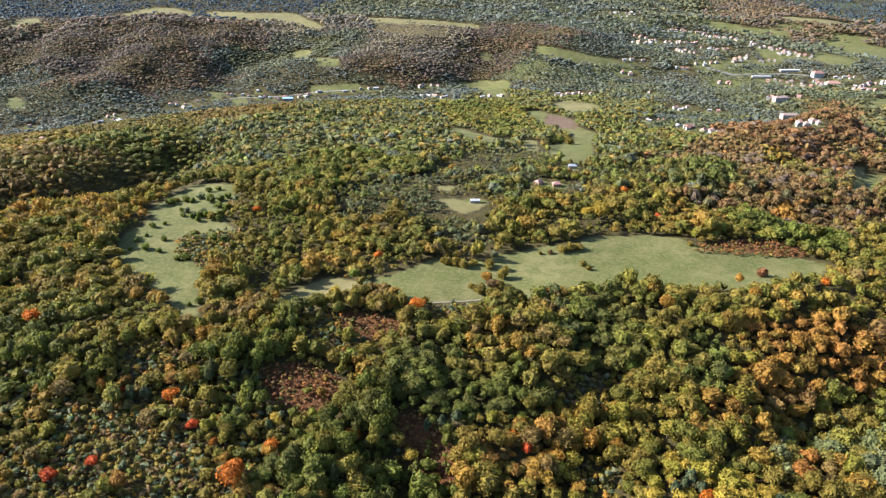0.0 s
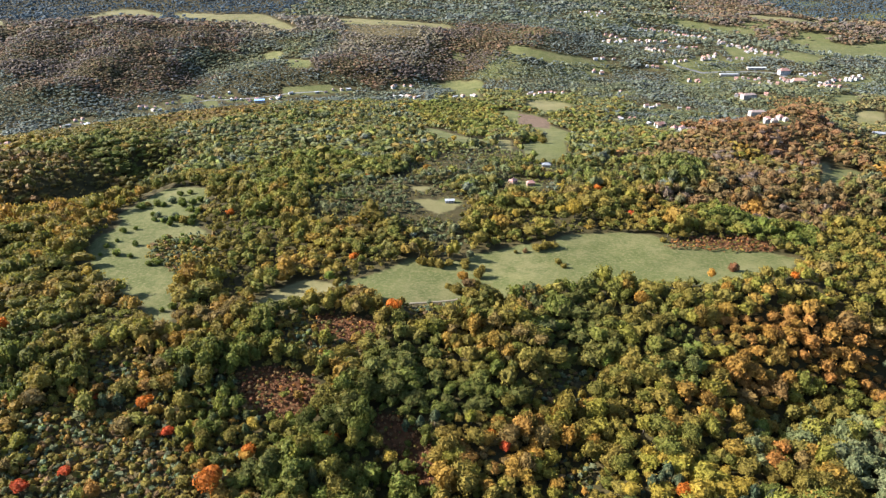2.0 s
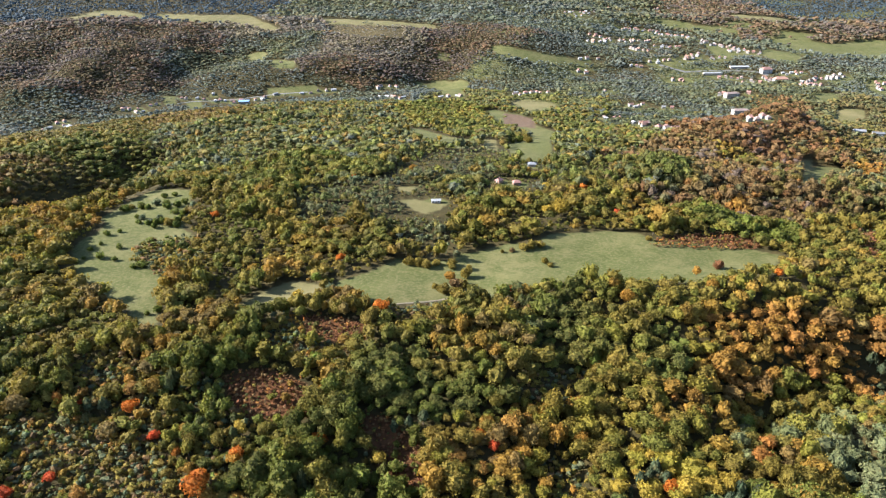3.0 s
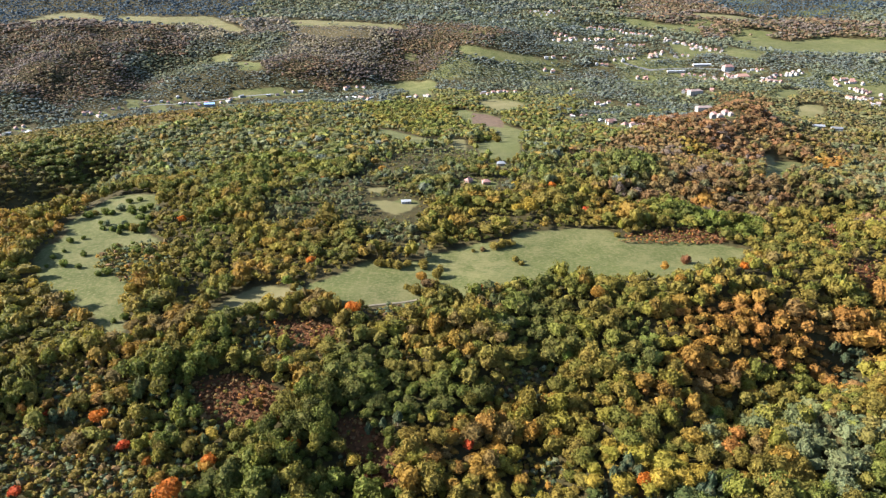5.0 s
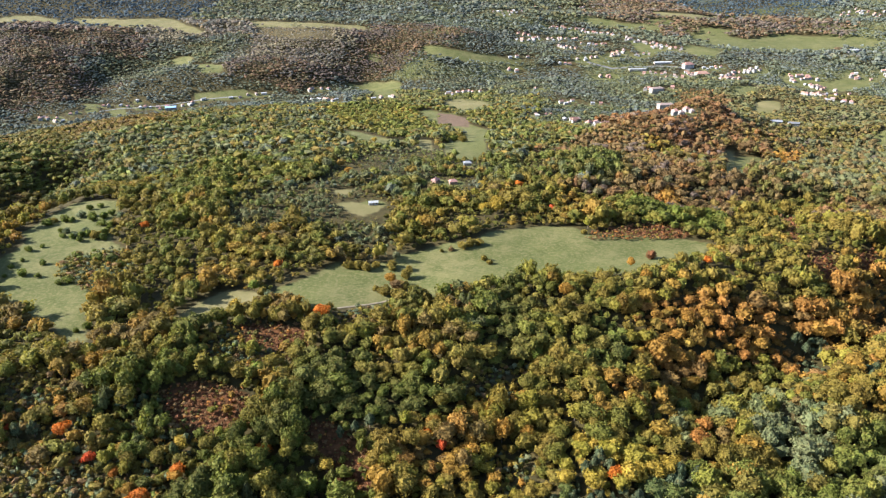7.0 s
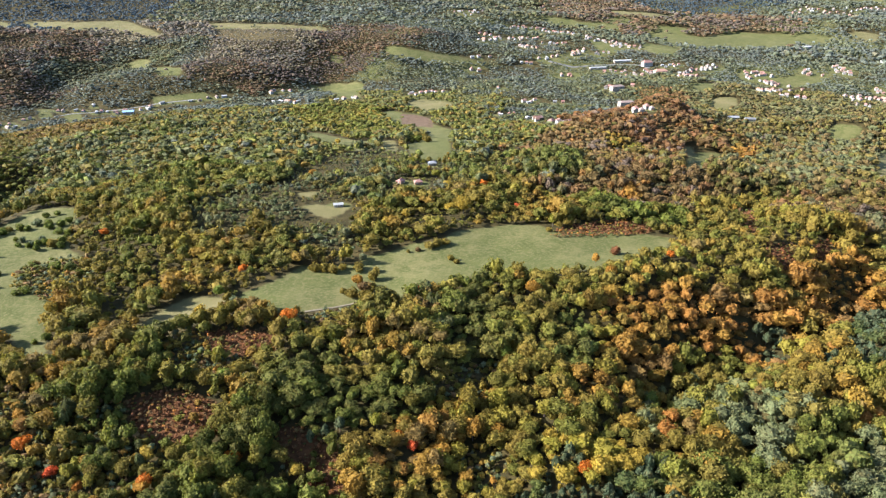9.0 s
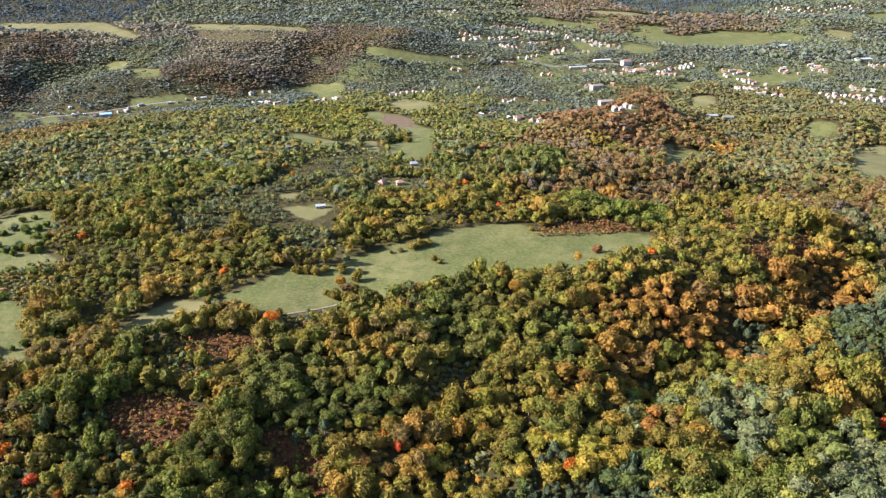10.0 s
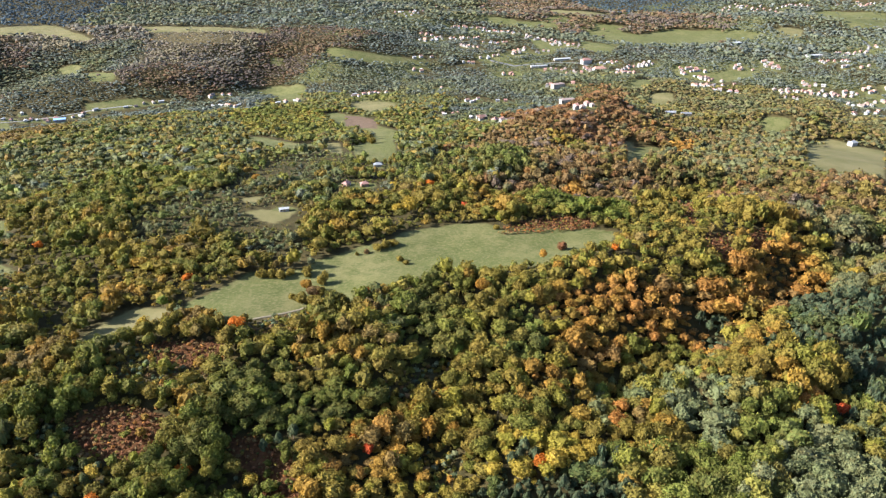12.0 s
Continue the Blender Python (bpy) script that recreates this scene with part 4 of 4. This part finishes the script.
def woods(name, label, trees, crowns, spires, big=None, mingled=True, share=0.42):
    """Many trees as one body."""
    verts, faces, tints, base = [], [], [], 0
    color = tint_of(trees["kind"])
    if mingled:
        # tints drawn towards the mix's mean, more far off where haze would even them
        color = color * (1 - share) + (MIX_TABLE @ COLORS)[trees["mix"]] * share
    ground_z = height(trees["x"], trees["y"])
    is_spire = np.isin(trees["kind"], list(SPIRES)) & (rng.uniform(0, 1, len(color)) < 0.85)
    pick = rng.integers(0, 40, len(color))
    large = trees["size"] > 4.0
    for spire, only_large, models in ((False, False, crowns), (False, True, big or crowns), (True, None, spires)):
        for m, (v, f) in enumerate(models):
            chosen = np.where((is_spire == spire) & ((large == only_large) | spire) & (pick % len(models) == m))[0]
            if not len(chosen):
                continue
            c, s = np.cos(trees["turn"][chosen]), np.sin(trees["turn"][chosen])
            size = trees["size"][chosen] * (0.9 if spire else 1.0)
            up = size * trees["tall"][chosen] * (0.62 if spire and len(v) < 150 else 1.0)
            oval = rng.uniform(0.82, 1.22, len(chosen))[:, None]
            v0, v1 = v[None, :, 0] * oval, v[None, :, 1] / oval
            px = (v0 * c[:, None] - v1 * s[:, None]) * size[:, None] + trees["x"][chosen][:, None]
            py = (v0 * s[:, None] + v1 * c[:, None]) * size[:, None] + trees["y"][chosen][:, None]
            pz = v[None, :, 2] * up[:, None] + (ground_z[chosen] + (0.1 if spire else 0.32) * size)[:, None]
            verts.append(np.stack([px, py, pz], -1).reshape(-1, 3))
            faces.append((f[None] + (np.arange(len(chosen)) * len(v))[:, None, None] + base).reshape(-1, 3))
            tints.append(np.repeat(color[chosen], len(v), 0))
            base += len(chosen) * len(v)
    me = mesh_from(name, np.vstack(verts), np.vstack(faces), LEAF_WOODS)
    layer = me.attributes.new("tint", "FLOAT_COLOR", "POINT")
    rgb = np.vstack(tints)
    layer.data.foreach_set("color", np.hstack([rgb, np.ones((len(rgb), 1))]).astype(np.float32).ravel())
    tagged(new(name, me), label, "woodland", kind="stuff")


# the nearest trees of each kind are single ones
SPECIES = {"oak_tree": "dark green lush olive", "beech_tree": "amber rust brown russet mauve", "maple_tree": "lime gold orange red straw", "willow_tree": "grey sage ash slate", "conifer": "pine blue fir"}
SPECIES_OF = {kind: name for name, kinds in SPECIES.items() for kind in kinds.split()}
first = plan(165, 300, 4.6, 1.9, 5.6)
first = subset(first, np.argsort(np.hypot(first["x"], first["y"]), kind="stable"))
single = np.zeros(len(first["x"]), bool)
tally = {}
for i, kind in enumerate(first["kind"]):
    what = "shrub" if first["size"][i] < 2.3 and kind not in SPIRES else SPECIES_OF[NAMES[kind]]
    tally[what] = tally.get(what, 0) + 1
    single[i] = tally[what] <= 290
woods("foreground_woods", "dense green and brown woodland in the foreground", subset(first, ~single), NEAR, PINE_NEAR, FINE)
first = subset(first, single)
woods("near_woods", "dense mixed woodland of green and rust autumn trees", plan(300, 400, 4.6, 2.0, 5.7), CLOSE, PINE, CLOSE_BIG)
# larger shares farther off: painted haze evens the leaf colours
woods("middle_woods", "mixed autumn woodland around grassy meadows", plan(400, 700, 5.0, 1.9, 5.6), FAIR, PINE_FAIR, FAIR_BIG, share=0.45)
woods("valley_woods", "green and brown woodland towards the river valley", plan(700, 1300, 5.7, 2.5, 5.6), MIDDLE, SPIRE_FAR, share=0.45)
woods("far_woods", "far valley woods, haze painted into their grey-green and brown leaves", plan(1300, 2000, 6.3, 3.1, 6.0), REMOTE, SPIRE_FAR, share=0.62)
woods("distant_woods", "distant autumn woods on low hills, haze painted into their leaves", plan(2000, 3200, 12.2, 6.4, 10.0), REMOTE, SPIRE_FAR, share=0.65)


def undergrowth():
    """Fern tufts on the bracken and low bushes on the scrub."""
    x, y = scatter(190, 620, 2.2)
    use = land_use(x, y)
    nearer = 1 + 9 / np.hypot(x, y)
    beyond = land_use(x * nearer, y * nearer)
    fern, bush = np.maximum(use["bracken"], beyond["bracken"]) > -1, np.maximum(use["scrub"], beyond["scrub"]) > -2
    bare = 0.6 * rough(x, y, 40, 21) + 0.4 * rough(x, y, 17, 22) > 0.38
    for kind in ("meadow", "pale", "soil"):
        bare &= use[kind] < -1
    bare &= (np.hypot(x, y) < 400) & (rng.uniform(0, 1, len(x)) < 0.6)
    # low brush all over the rough pasture of the foreground
    brush = np.minimum.reduce([np.hypot(x - zx, y - zy) / zr for zx, zy, zr, mix in ZONES if mix == "brush"])
    bare |= (brush < 0.95) & (use["bracken"] < -1) & (rng.uniform(0, 1, len(x)) < 0.6)
    keep = bare | (fern & (rng.uniform(0, 1, len(x)) < 0.95)) | (bush & (rng.uniform(0, 1, len(x)) < 0.7))
    ok, _ = room(x, y)
    keep &= ok
    x, y, fern = x[keep], y[keep], fern[keep]
    names = np.where(fern, rng.choice(["russet", "brown", "rust", "olive", "dark"], len(x), p=[0.35, 0.3, 0.1, 0.13, 0.12]), rng.choice(["sage", "olive", "brown", "green", "amber", "dark"], len(x), p=[0.22, 0.46, 0.16, 0.06, 0.06, 0.04]))
    kind = np.array([NAMES.index(n) for n in names])
    size = np.where(fern, 0.6 + 0.9 * rng.uniform(0, 1, len(x)) ** 2.0, 0.9 + 1.5 * rng.uniform(0, 1, len(x)) ** 2.0)
    trees = dict(x=x, y=y, size=size, kind=kind, mix=kind * 0, turn=rng.uniform(0, 6.283, len(x)), tall=rng.uniform(0.8, 1.5, len(x)))
    woods("undergrowth", "low red-brown bracken and grey-green bushes in clearings", trees, MIDDLE, SPIRE_FAR, mingled=False)


undergrowth()

# ---- single trees: those of the foreground, and those that stand out ----
WORDS = {
    "dark": "dark green", "green": "green", "lush": "fresh green", "olive": "olive green", "lime": "yellow-green", "gold": "golden yellow", "amber": "amber brown",
    "orange": "bright orange", "rust": "rust brown", "brown": "dull brown", "russet": "russet brown", "red": "bright red", "grey": "silvery grey-green", "sage": "grey-green",
    "pine": "dark blue-green", "blue": "blue-green", "ash": "pale grey-green", "slate": "blue-grey", "fir": "dark blue-grey", "mauve": "grey-brown", "straw": "straw yellow",
}
CROWN_MESHES = [mesh_from("crown", v, f, LEAF_OWN) for v, f in NEAR]
SPIRE_MESHES = [mesh_from("crown", v, f, LEAF_OWN) for v, f in PINE_NEAR]
FINE_MESHES = [mesh_from("crown", v, f, LEAF_OWN) for v, f in FINE]
TRUNK_MESHES = [mesh_from("trunk", *stem(5, 0.055, 1.15, 3, s), BARK) for s in range(4)]
POLE_MESHES = [mesh_from("trunk", *stem(5, 0.06, 1.9, 0, 9), BARK)]


def part(name, data, parent, label=""):
    ob = new(name, data)
    ob.parent = parent
    return tagged(ob, label)


def seed_of(x, y):
    return int(abs(x * 7 + y * 13))


def single_tree(x, y, size, kind, tall, turn, group, color):
    """One tree: a trunk with limbs, and its crown."""
    spire = NAMES.index(kind) in SPIRES
    low = size < 2.3 and not spire
    name, what = ("conifer", "conifer with a pointed crown") if spire else ("shrub", "low rounded shrub") if low else (SPECIES_OF[kind], "tree with an uneven crown")
    tree = new(name)
    wide = size * (0.9 if spire else 1.0)
    sink = 0.0 if spire else 0.32 * size
    tree.location = (x, y, float(height(x, y)) - 0.15)
    tree.rotation_euler = (0, 0, turn)
    oval = 0.85 + 0.3 * ((seed_of(x, y) % 97) / 97)
    tree.scale = (wide * oval, wide / oval, wide * tall)
    seed = seed_of(x, y)
    models = SPIRE_MESHES if spire else FINE_MESHES if size > 4.2 and group != "foreground trees" else CROWN_MESHES
    crown = part("crown", models[seed % len(models)], tree)
    if not spire:
        bright = kind in ("orange", "red", "gold", "amber", "rust", "lime", "lush")
        crown.location.z = (0.45 if bright else -0.28) if group != "foreground trees" else 0.0 if low else 0.3
    crown.color = (*color, 1)
    part("trunk", POLE_MESHES[0] if spire else TRUNK_MESHES[seed % 4], tree)
    where = "in dense woodland" if group == "foreground trees" else "standing out from the woods" if kind in ("orange", "red", "gold", "amber", "pine") else "on open grassland"
    tagged(tree, f"{WORDS[kind]} {what} {where}", "shrub" if low else "tree", group)


first_color = tint_of(first["kind"]) * 0.62 + (MIX_TABLE @ COLORS)[first["mix"]] * 0.38
for i in range(len(first["x"])):
    single_tree(first["x"][i], first["y"][i], first["size"][i], NAMES[first["kind"][i]], first["tall"][i], first["turn"][i], "foreground trees", first_color[i])
for x, y, size, kind in LONE:
    single_tree(x, y, size, kind, rng.uniform(0.95, 1.25), rng.uniform(0, 6.28), "lone trees and bushes", COLORS[NAMES.index(kind)] * rng.uniform(0.9, 1.15))

# ---- roads ----
ASPHALT = plain("worn_asphalt", (0.12, 0.115, 0.112), (0.17, 0.165, 0.158), 0.4, 0.9)
DIRT = plain("bare_earth", (0.10, 0.083, 0.055), (0.155, 0.128, 0.085), 0.6, 0.95)


def strip(line, width):
    """A road surface laid over the ground along a line."""
    pts = []
    for (x0, y0), (x1, y1) in zip(line, line[1:]):
        n = max(2, int(math.hypot(x1 - x0, y1 - y0) / 4))
        pts += [(x0 + (x1 - x0) * i / n, y0 + (y1 - y0) * i / n) for i in range(n)]
    pts = np.array(pts + [line[-1]], float)
    way = np.gradient(pts, axis=0)
    way /= np.linalg.norm(way, axis=1)[:, None]
    across = np.stack([-way[:, 1], way[:, 0]], 1)
    rows_, cols = len(pts), 5
    xy = np.concatenate([pts + across * width * (c / (cols - 1) - 0.5) for c in range(cols)])
    z = height(xy[:, 0], xy[:, 1]) + 0.22
    under = z - 1.2
    verts = np.vstack([np.column_stack([xy, z]), np.column_stack([xy, under])[:rows_], np.column_stack([xy, under])[-rows_:]])
    faces = [(c * rows_ + i, (c + 1) * rows_ + i, (c + 1) * rows_ + i + 1, c * rows_ + i + 1) for c in range(cols - 1) for i in range(rows_ - 1)]
    a, b, last = cols * rows_, (cols + 1) * rows_, (cols - 1) * rows_
    faces += [(a + i, i, i + 1, a + i + 1) for i in range(rows_ - 1)] + [(last + i, b + i, b + i + 1, last + i + 1) for i in range(rows_ - 1)]
    return verts, np.array(faces)[:, ::-1]


for name, label, width, line in ROADS:
    tagged(new(name, mesh_from(name, *strip(line, width), DIRT if "track" in name else ASPHALT, True)), label, "track" if "track" in name else "road", kind="structure")

# ---- houses ----
PLASTER = [plain("white_plaster", (0.18, 0.175, 0.17), (0.29, 0.28, 0.27), 0.5), plain("cream_plaster", (0.21, 0.185, 0.16), (0.30, 0.265, 0.235), 0.5), plain("bare_brick", (0.22, 0.14, 0.105), (0.30, 0.20, 0.15), 0.8), plain("grey_render", (0.22, 0.215, 0.205), (0.31, 0.30, 0.28), 0.5)]
ROOFS = {"red": plain("red_roof_tiles", (0.20, 0.10, 0.085), (0.29, 0.165, 0.14), 1.2), "orange": plain("orange_roof_tiles", (0.24, 0.13, 0.095), (0.33, 0.20, 0.15), 1.2), "brown": plain("brown_roof_tiles", (0.17, 0.125, 0.11), (0.25, 0.19, 0.17), 1.2),
         "grey": plain("grey_sheet_roof", (0.15, 0.155, 0.165), (0.21, 0.215, 0.225), 0.6, 0.5), "pale": plain("pale_sheet_roof", (0.25, 0.255, 0.265), (0.36, 0.365, 0.375), 0.5, 0.8), "blue": plain("blue_sheet_roof", (0.18, 0.30, 0.55), (0.25, 0.38, 0.62), 0.6, 0.5)}
FRAME, TIMBER = plain("white_frame", (0.6, 0.6, 0.58), (0.7, 0.7, 0.68)), plain("brown_timber", (0.12, 0.075, 0.045), (0.2, 0.13, 0.08), 2.0)
glass = Nodes("window_glass")
GLASS = glass.finish((0.03, 0.035, 0.04), 0.08, 0.6)


def block(bm, x0, x1, y0, y1, z0, z1, index=0):
    v = [bm.verts.new((x, y, z)) for z in (z0, z1) for x, y in ((x0, y0), (x1, y0), (x1, y1), (x0, y1))]
    for f in ((3, 2, 1, 0), (4, 5, 6, 7), (0, 1, 5, 4), (1, 2, 6, 5), (2, 3, 7, 6), (3, 0, 4, 7)):
        bm.faces.new([v[i] for i in f]).material_index = index


def solid(name, bm, *materials):
    me = bpy.data.meshes.new(name)
    bm.to_mesh(me)
    bm.free()
    for m in materials:
        me.materials.append(m)
    return me


def roof_mesh(w, d, eave, rise, hipped, material):
    """A pitched roof with eaves and thickness; hipped or with gables."""
    bm = bmesh.new()
    o, t = 0.55, 0.22
    x, y, r = w / 2 + o, d / 2 + o, (w / 2 - d * 0.42 if hipped else w / 2 + o)
    for dz, flip in ((t, False), (0.0, True)):
        v = [bm.verts.new(p) for p in ((-x, -y, eave + dz), (x, -y, eave + dz), (x, y, eave + dz), (-x, y, eave + dz), (-r, 0, eave + rise + dz), (r, 0, eave + rise + dz))]
        faces = [(0, 1, 5, 4), (2, 3, 4, 5)] + ([(1, 2, 5), (3, 0, 4)] if hipped else [])
        for f in faces:
            bm.faces.new([v[i] for i in (reversed(f) if flip else f)])
        if flip:
            ring_low = v
        else:
            ring_top = v
    edges = [(0, 1), (1, 2), (2, 3), (3, 0)] if hipped else [(0, 1), (2, 3), (1, 5), (5, 2), (3, 4), (4, 0)]
    for a, b in edges:
        bm.faces.new((ring_low[a], ring_low[b], ring_top[b], ring_top[a]))
    return solid("roof", bm, material)


def wall_mesh(w, d, h, rise, gabled, material):
    bm = bmesh.new()
    block(bm, -w / 2, w / 2, -d / 2, d / 2, -1.5, h)
    if gabled:
        for s in (-1, 1):
            tri = [bm.verts.new((s * w / 2, y, z)) for y, z in ((-d / 2, h), (d / 2, h), (0, h + rise * 0.93))]
            inner = [bm.verts.new((s * (w / 2 - 0.25), v.co.y, v.co.z)) for v in tri]
            bm.faces.new(tri if s > 0 else tri[::-1])
            bm.faces.new(inner[::-1] if s > 0 else inner)
            for i in range(3):
                j = (i + 1) % 3
                bm.faces.new((tri[j], tri[i], inner[i], inner[j]) if s > 0 else (tri[i], tri[j], inner[j], inner[i]))
    return solid("wall", bm, material)


def window_mesh(wide, tall):
    """A window on a wall that faces -y: frame, glass and sill."""
    bm = bmesh.new()
    block(bm, -wide / 2 - 0.12, wide / 2 + 0.12, -0.08, 0.02, -tall / 2 - 0.12, tall / 2 + 0.12)
    bm.normal_update()
    front = min(bm.faces, key=lambda f: f.calc_center_median().y)
    bmesh.ops.inset_region(bm, faces=[front], thickness=0.12, depth=-0.05)
    front.material_index = 1
    return solid("window", bm, FRAME, GLASS)


def build_house(name, label, w, d, h, rise, hipped, wall, roof, windows, chimneys=1, door=True):
    """A house on the origin, to be copied; its long front faces -y."""
    house = new(name)
    part("wall", wall_mesh(w, d, h, rise, not hipped, wall), house)
    part("roof", roof_mesh(w, d, h, rise, hipped, roof), house)
    for k in range(chimneys):
        bm = bmesh.new()
        cx = w * (0.22 - 0.5 * k)
        block(bm, cx - 0.35, cx + 0.35, 0.5, 1.2, h, h + rise + 0.7)
        block(bm, cx - 0.45, cx + 0.45, 0.4, 1.3, h + rise + 0.7, h + rise + 0.9)
        part("chimney", solid("chimney", bm, PLASTER[2]), house)
    pane = window_mesh(1.3, 1.4)
    for side, along, up in windows:
        ob = part("window", pane, house)
        if side in "fb":
            ob.location, ob.rotation_euler.z = (along * w / 2, (-d / 2 if side == "f" else d / 2) + (-0.02 if side == "f" else 0.02), up), 0 if side == "f" else math.pi
        else:
            ob.location, ob.rotation_euler.z = ((w / 2 + 0.02 if side == "r" else -w / 2 - 0.02), along * d / 2, up), math.pi / 2 if side == "r" else -math.pi / 2
    if door:
        bm = bmesh.new()
        block(bm, -0.5, 0.5, -0.06, 0.02, 0, 2.1)
        ob = part("door", solid("door", bm, TIMBER), house)
        ob.location = (0, -d / 2 - 0.02, 0)
    return tagged(house, label, "house" if name.endswith("house") and "farm" not in name and "ware" not in name else name.replace("_", " "), "houses of the villages")


two_floors = [("f", -0.55, 3.5), ("f", 0.55, 3.5)]
one_floor = [("f", -0.55, 1.5), ("f", 0.55, 1.5), ("l", 0.0, 1.5)]
many = [("f", x, z) for x in (-0.8, -0.4, 0.4, 0.8) for z in (1.6, 4.6, 7.6)] + [("l", y, z) for y in (-0.4, 0.4) for z in (1.6, 4.6, 7.6)]
TOWN = [
    build_house("house", "white two-storey village house with a red tiled roof", 10, 8.5, 4.9, 3.4, True, PLASTER[0], ROOFS["red"], two_floors),
    build_house("house", "cream two-storey village house with a brown tiled roof", 9.5, 9, 4.9, 3.6, True, PLASTER[1], ROOFS["brown"], two_floors),
    build_house("gabled_house", "white gabled village house with an orange tiled roof", 11, 8, 4.9, 3.6, False, PLASTER[0], ROOFS["orange"], two_floors),
    build_house("gabled_house", "bare brick village house with a red tiled roof", 9, 8, 4.9, 3.2, False, PLASTER[2], ROOFS["red"], two_floors),
    build_house("gabled_house", "tall white village house with a brown gabled roof", 9, 8.5, 5.6, 3.6, False, PLASTER[0], ROOFS["brown"], two_floors),
    build_house("house", "pale house with a light grey sheet roof", 10, 8, 5.0, 1.4, False, PLASTER[0], ROOFS["pale"], two_floors),
]
FARM = [
    build_house("farmhouse", "low white farmhouse with a red tiled roof", 10, 7, 3.2, 2.6, True, PLASTER[0], ROOFS["red"], one_floor),
    build_house("farmhouse", "low farmhouse with a brown gabled roof", 11, 7, 3.2, 2.8, False, PLASTER[1], ROOFS["brown"], one_floor),
    build_house("farmhouse", "white farm building with a pale sheet roof", 12, 6.5, 3.4, 1.4, False, PLASTER[0], ROOFS["pale"], one_floor, 0),
    build_house("farmhouse", "two-storey white farmhouse with an orange roof", 9, 8, 5.6, 2.4, True, PLASTER[0], ROOFS["orange"], two_floors),
]
SPECIAL = {
    "hall_red": build_house("public_building", "large white hall with a bright red hipped roof", 24, 14, 9, 5, True, PLASTER[0], ROOFS["red"], many),
    "hall_orange": build_house("public_building", "long white hall with an orange hipped roof", 30, 14, 8, 5, True, PLASTER[0], ROOFS["orange"], many),
    "block": build_house("apartment_block", "brownish three-storey block with a low tiled roof", 28, 12, 9.5, 2.4, True, PLASTER[1], ROOFS["brown"], many, 2),
    "depot": build_house("warehouse", "long white warehouse with a pale sheet roof", 46, 16, 6, 2.2, False, PLASTER[0], ROOFS["pale"], one_floor, 0),
    "villa": build_house("house", "large pale house on a dry hillside", 14, 10, 5.6, 2.8, True, PLASTER[3], ROOFS["grey"], two_floors),
    "barn": build_house("barn", "pale stone barn with a grey sheet roof", 15, 7, 3.2, 2.0, False, PLASTER[3], ROOFS["grey"], one_floor, 0),
    "blue_hall": build_house("workshop", "white workshop with a blue sheet roof", 20, 10, 5, 2.2, False, PLASTER[0], ROOFS["blue"], one_floor, 0),
    "long": build_house("market_hall", "long low pale building beside the road", 44, 9, 4, 1.6, False, PLASTER[1], ROOFS["pale"], one_floor, 0),
    "shed": build_house("shed", "long grey shed with a pale sheet roof", 11, 5.5, 2.6, 1.6, False, PLASTER[3], ROOFS["pale"], one_floor, 0),
    "lone_farm": build_house("house", "small farmhouse with a faded red tiled roof", 10, 7.5, 3.4, 2.6, True, PLASTER[2], ROOFS["red"], one_floor),
    "slate_farm": build_house("house", "low house with a grey roof in the trees", 12, 8, 3.6, 2.4, True, PLASTER[3], ROOFS["grey"], one_floor),
}
used = set()
for k, (x, y, turn, size, style) in enumerate(HOMES):
    model = SPECIAL.get(style) or (TOWN if style == "town" else FARM)[int(x * 3 + y * 5) % (6 if style == "town" else 4)]
    place = pose(x, y, float(height(x, y)) + 0.3, 0, 0, math.degrees(turn))
    if model in used:
        made = copy_thing(model, place)
    else:
        used.add(model)
        model.matrix_basis = place
        made = model
    size *= 1.05 if style == "farm" else 0.7 if style in ("shed", "lone_farm", "slate_farm") else 0.8 if style == "villa" else 1.0
    made.scale = (size, size, size)
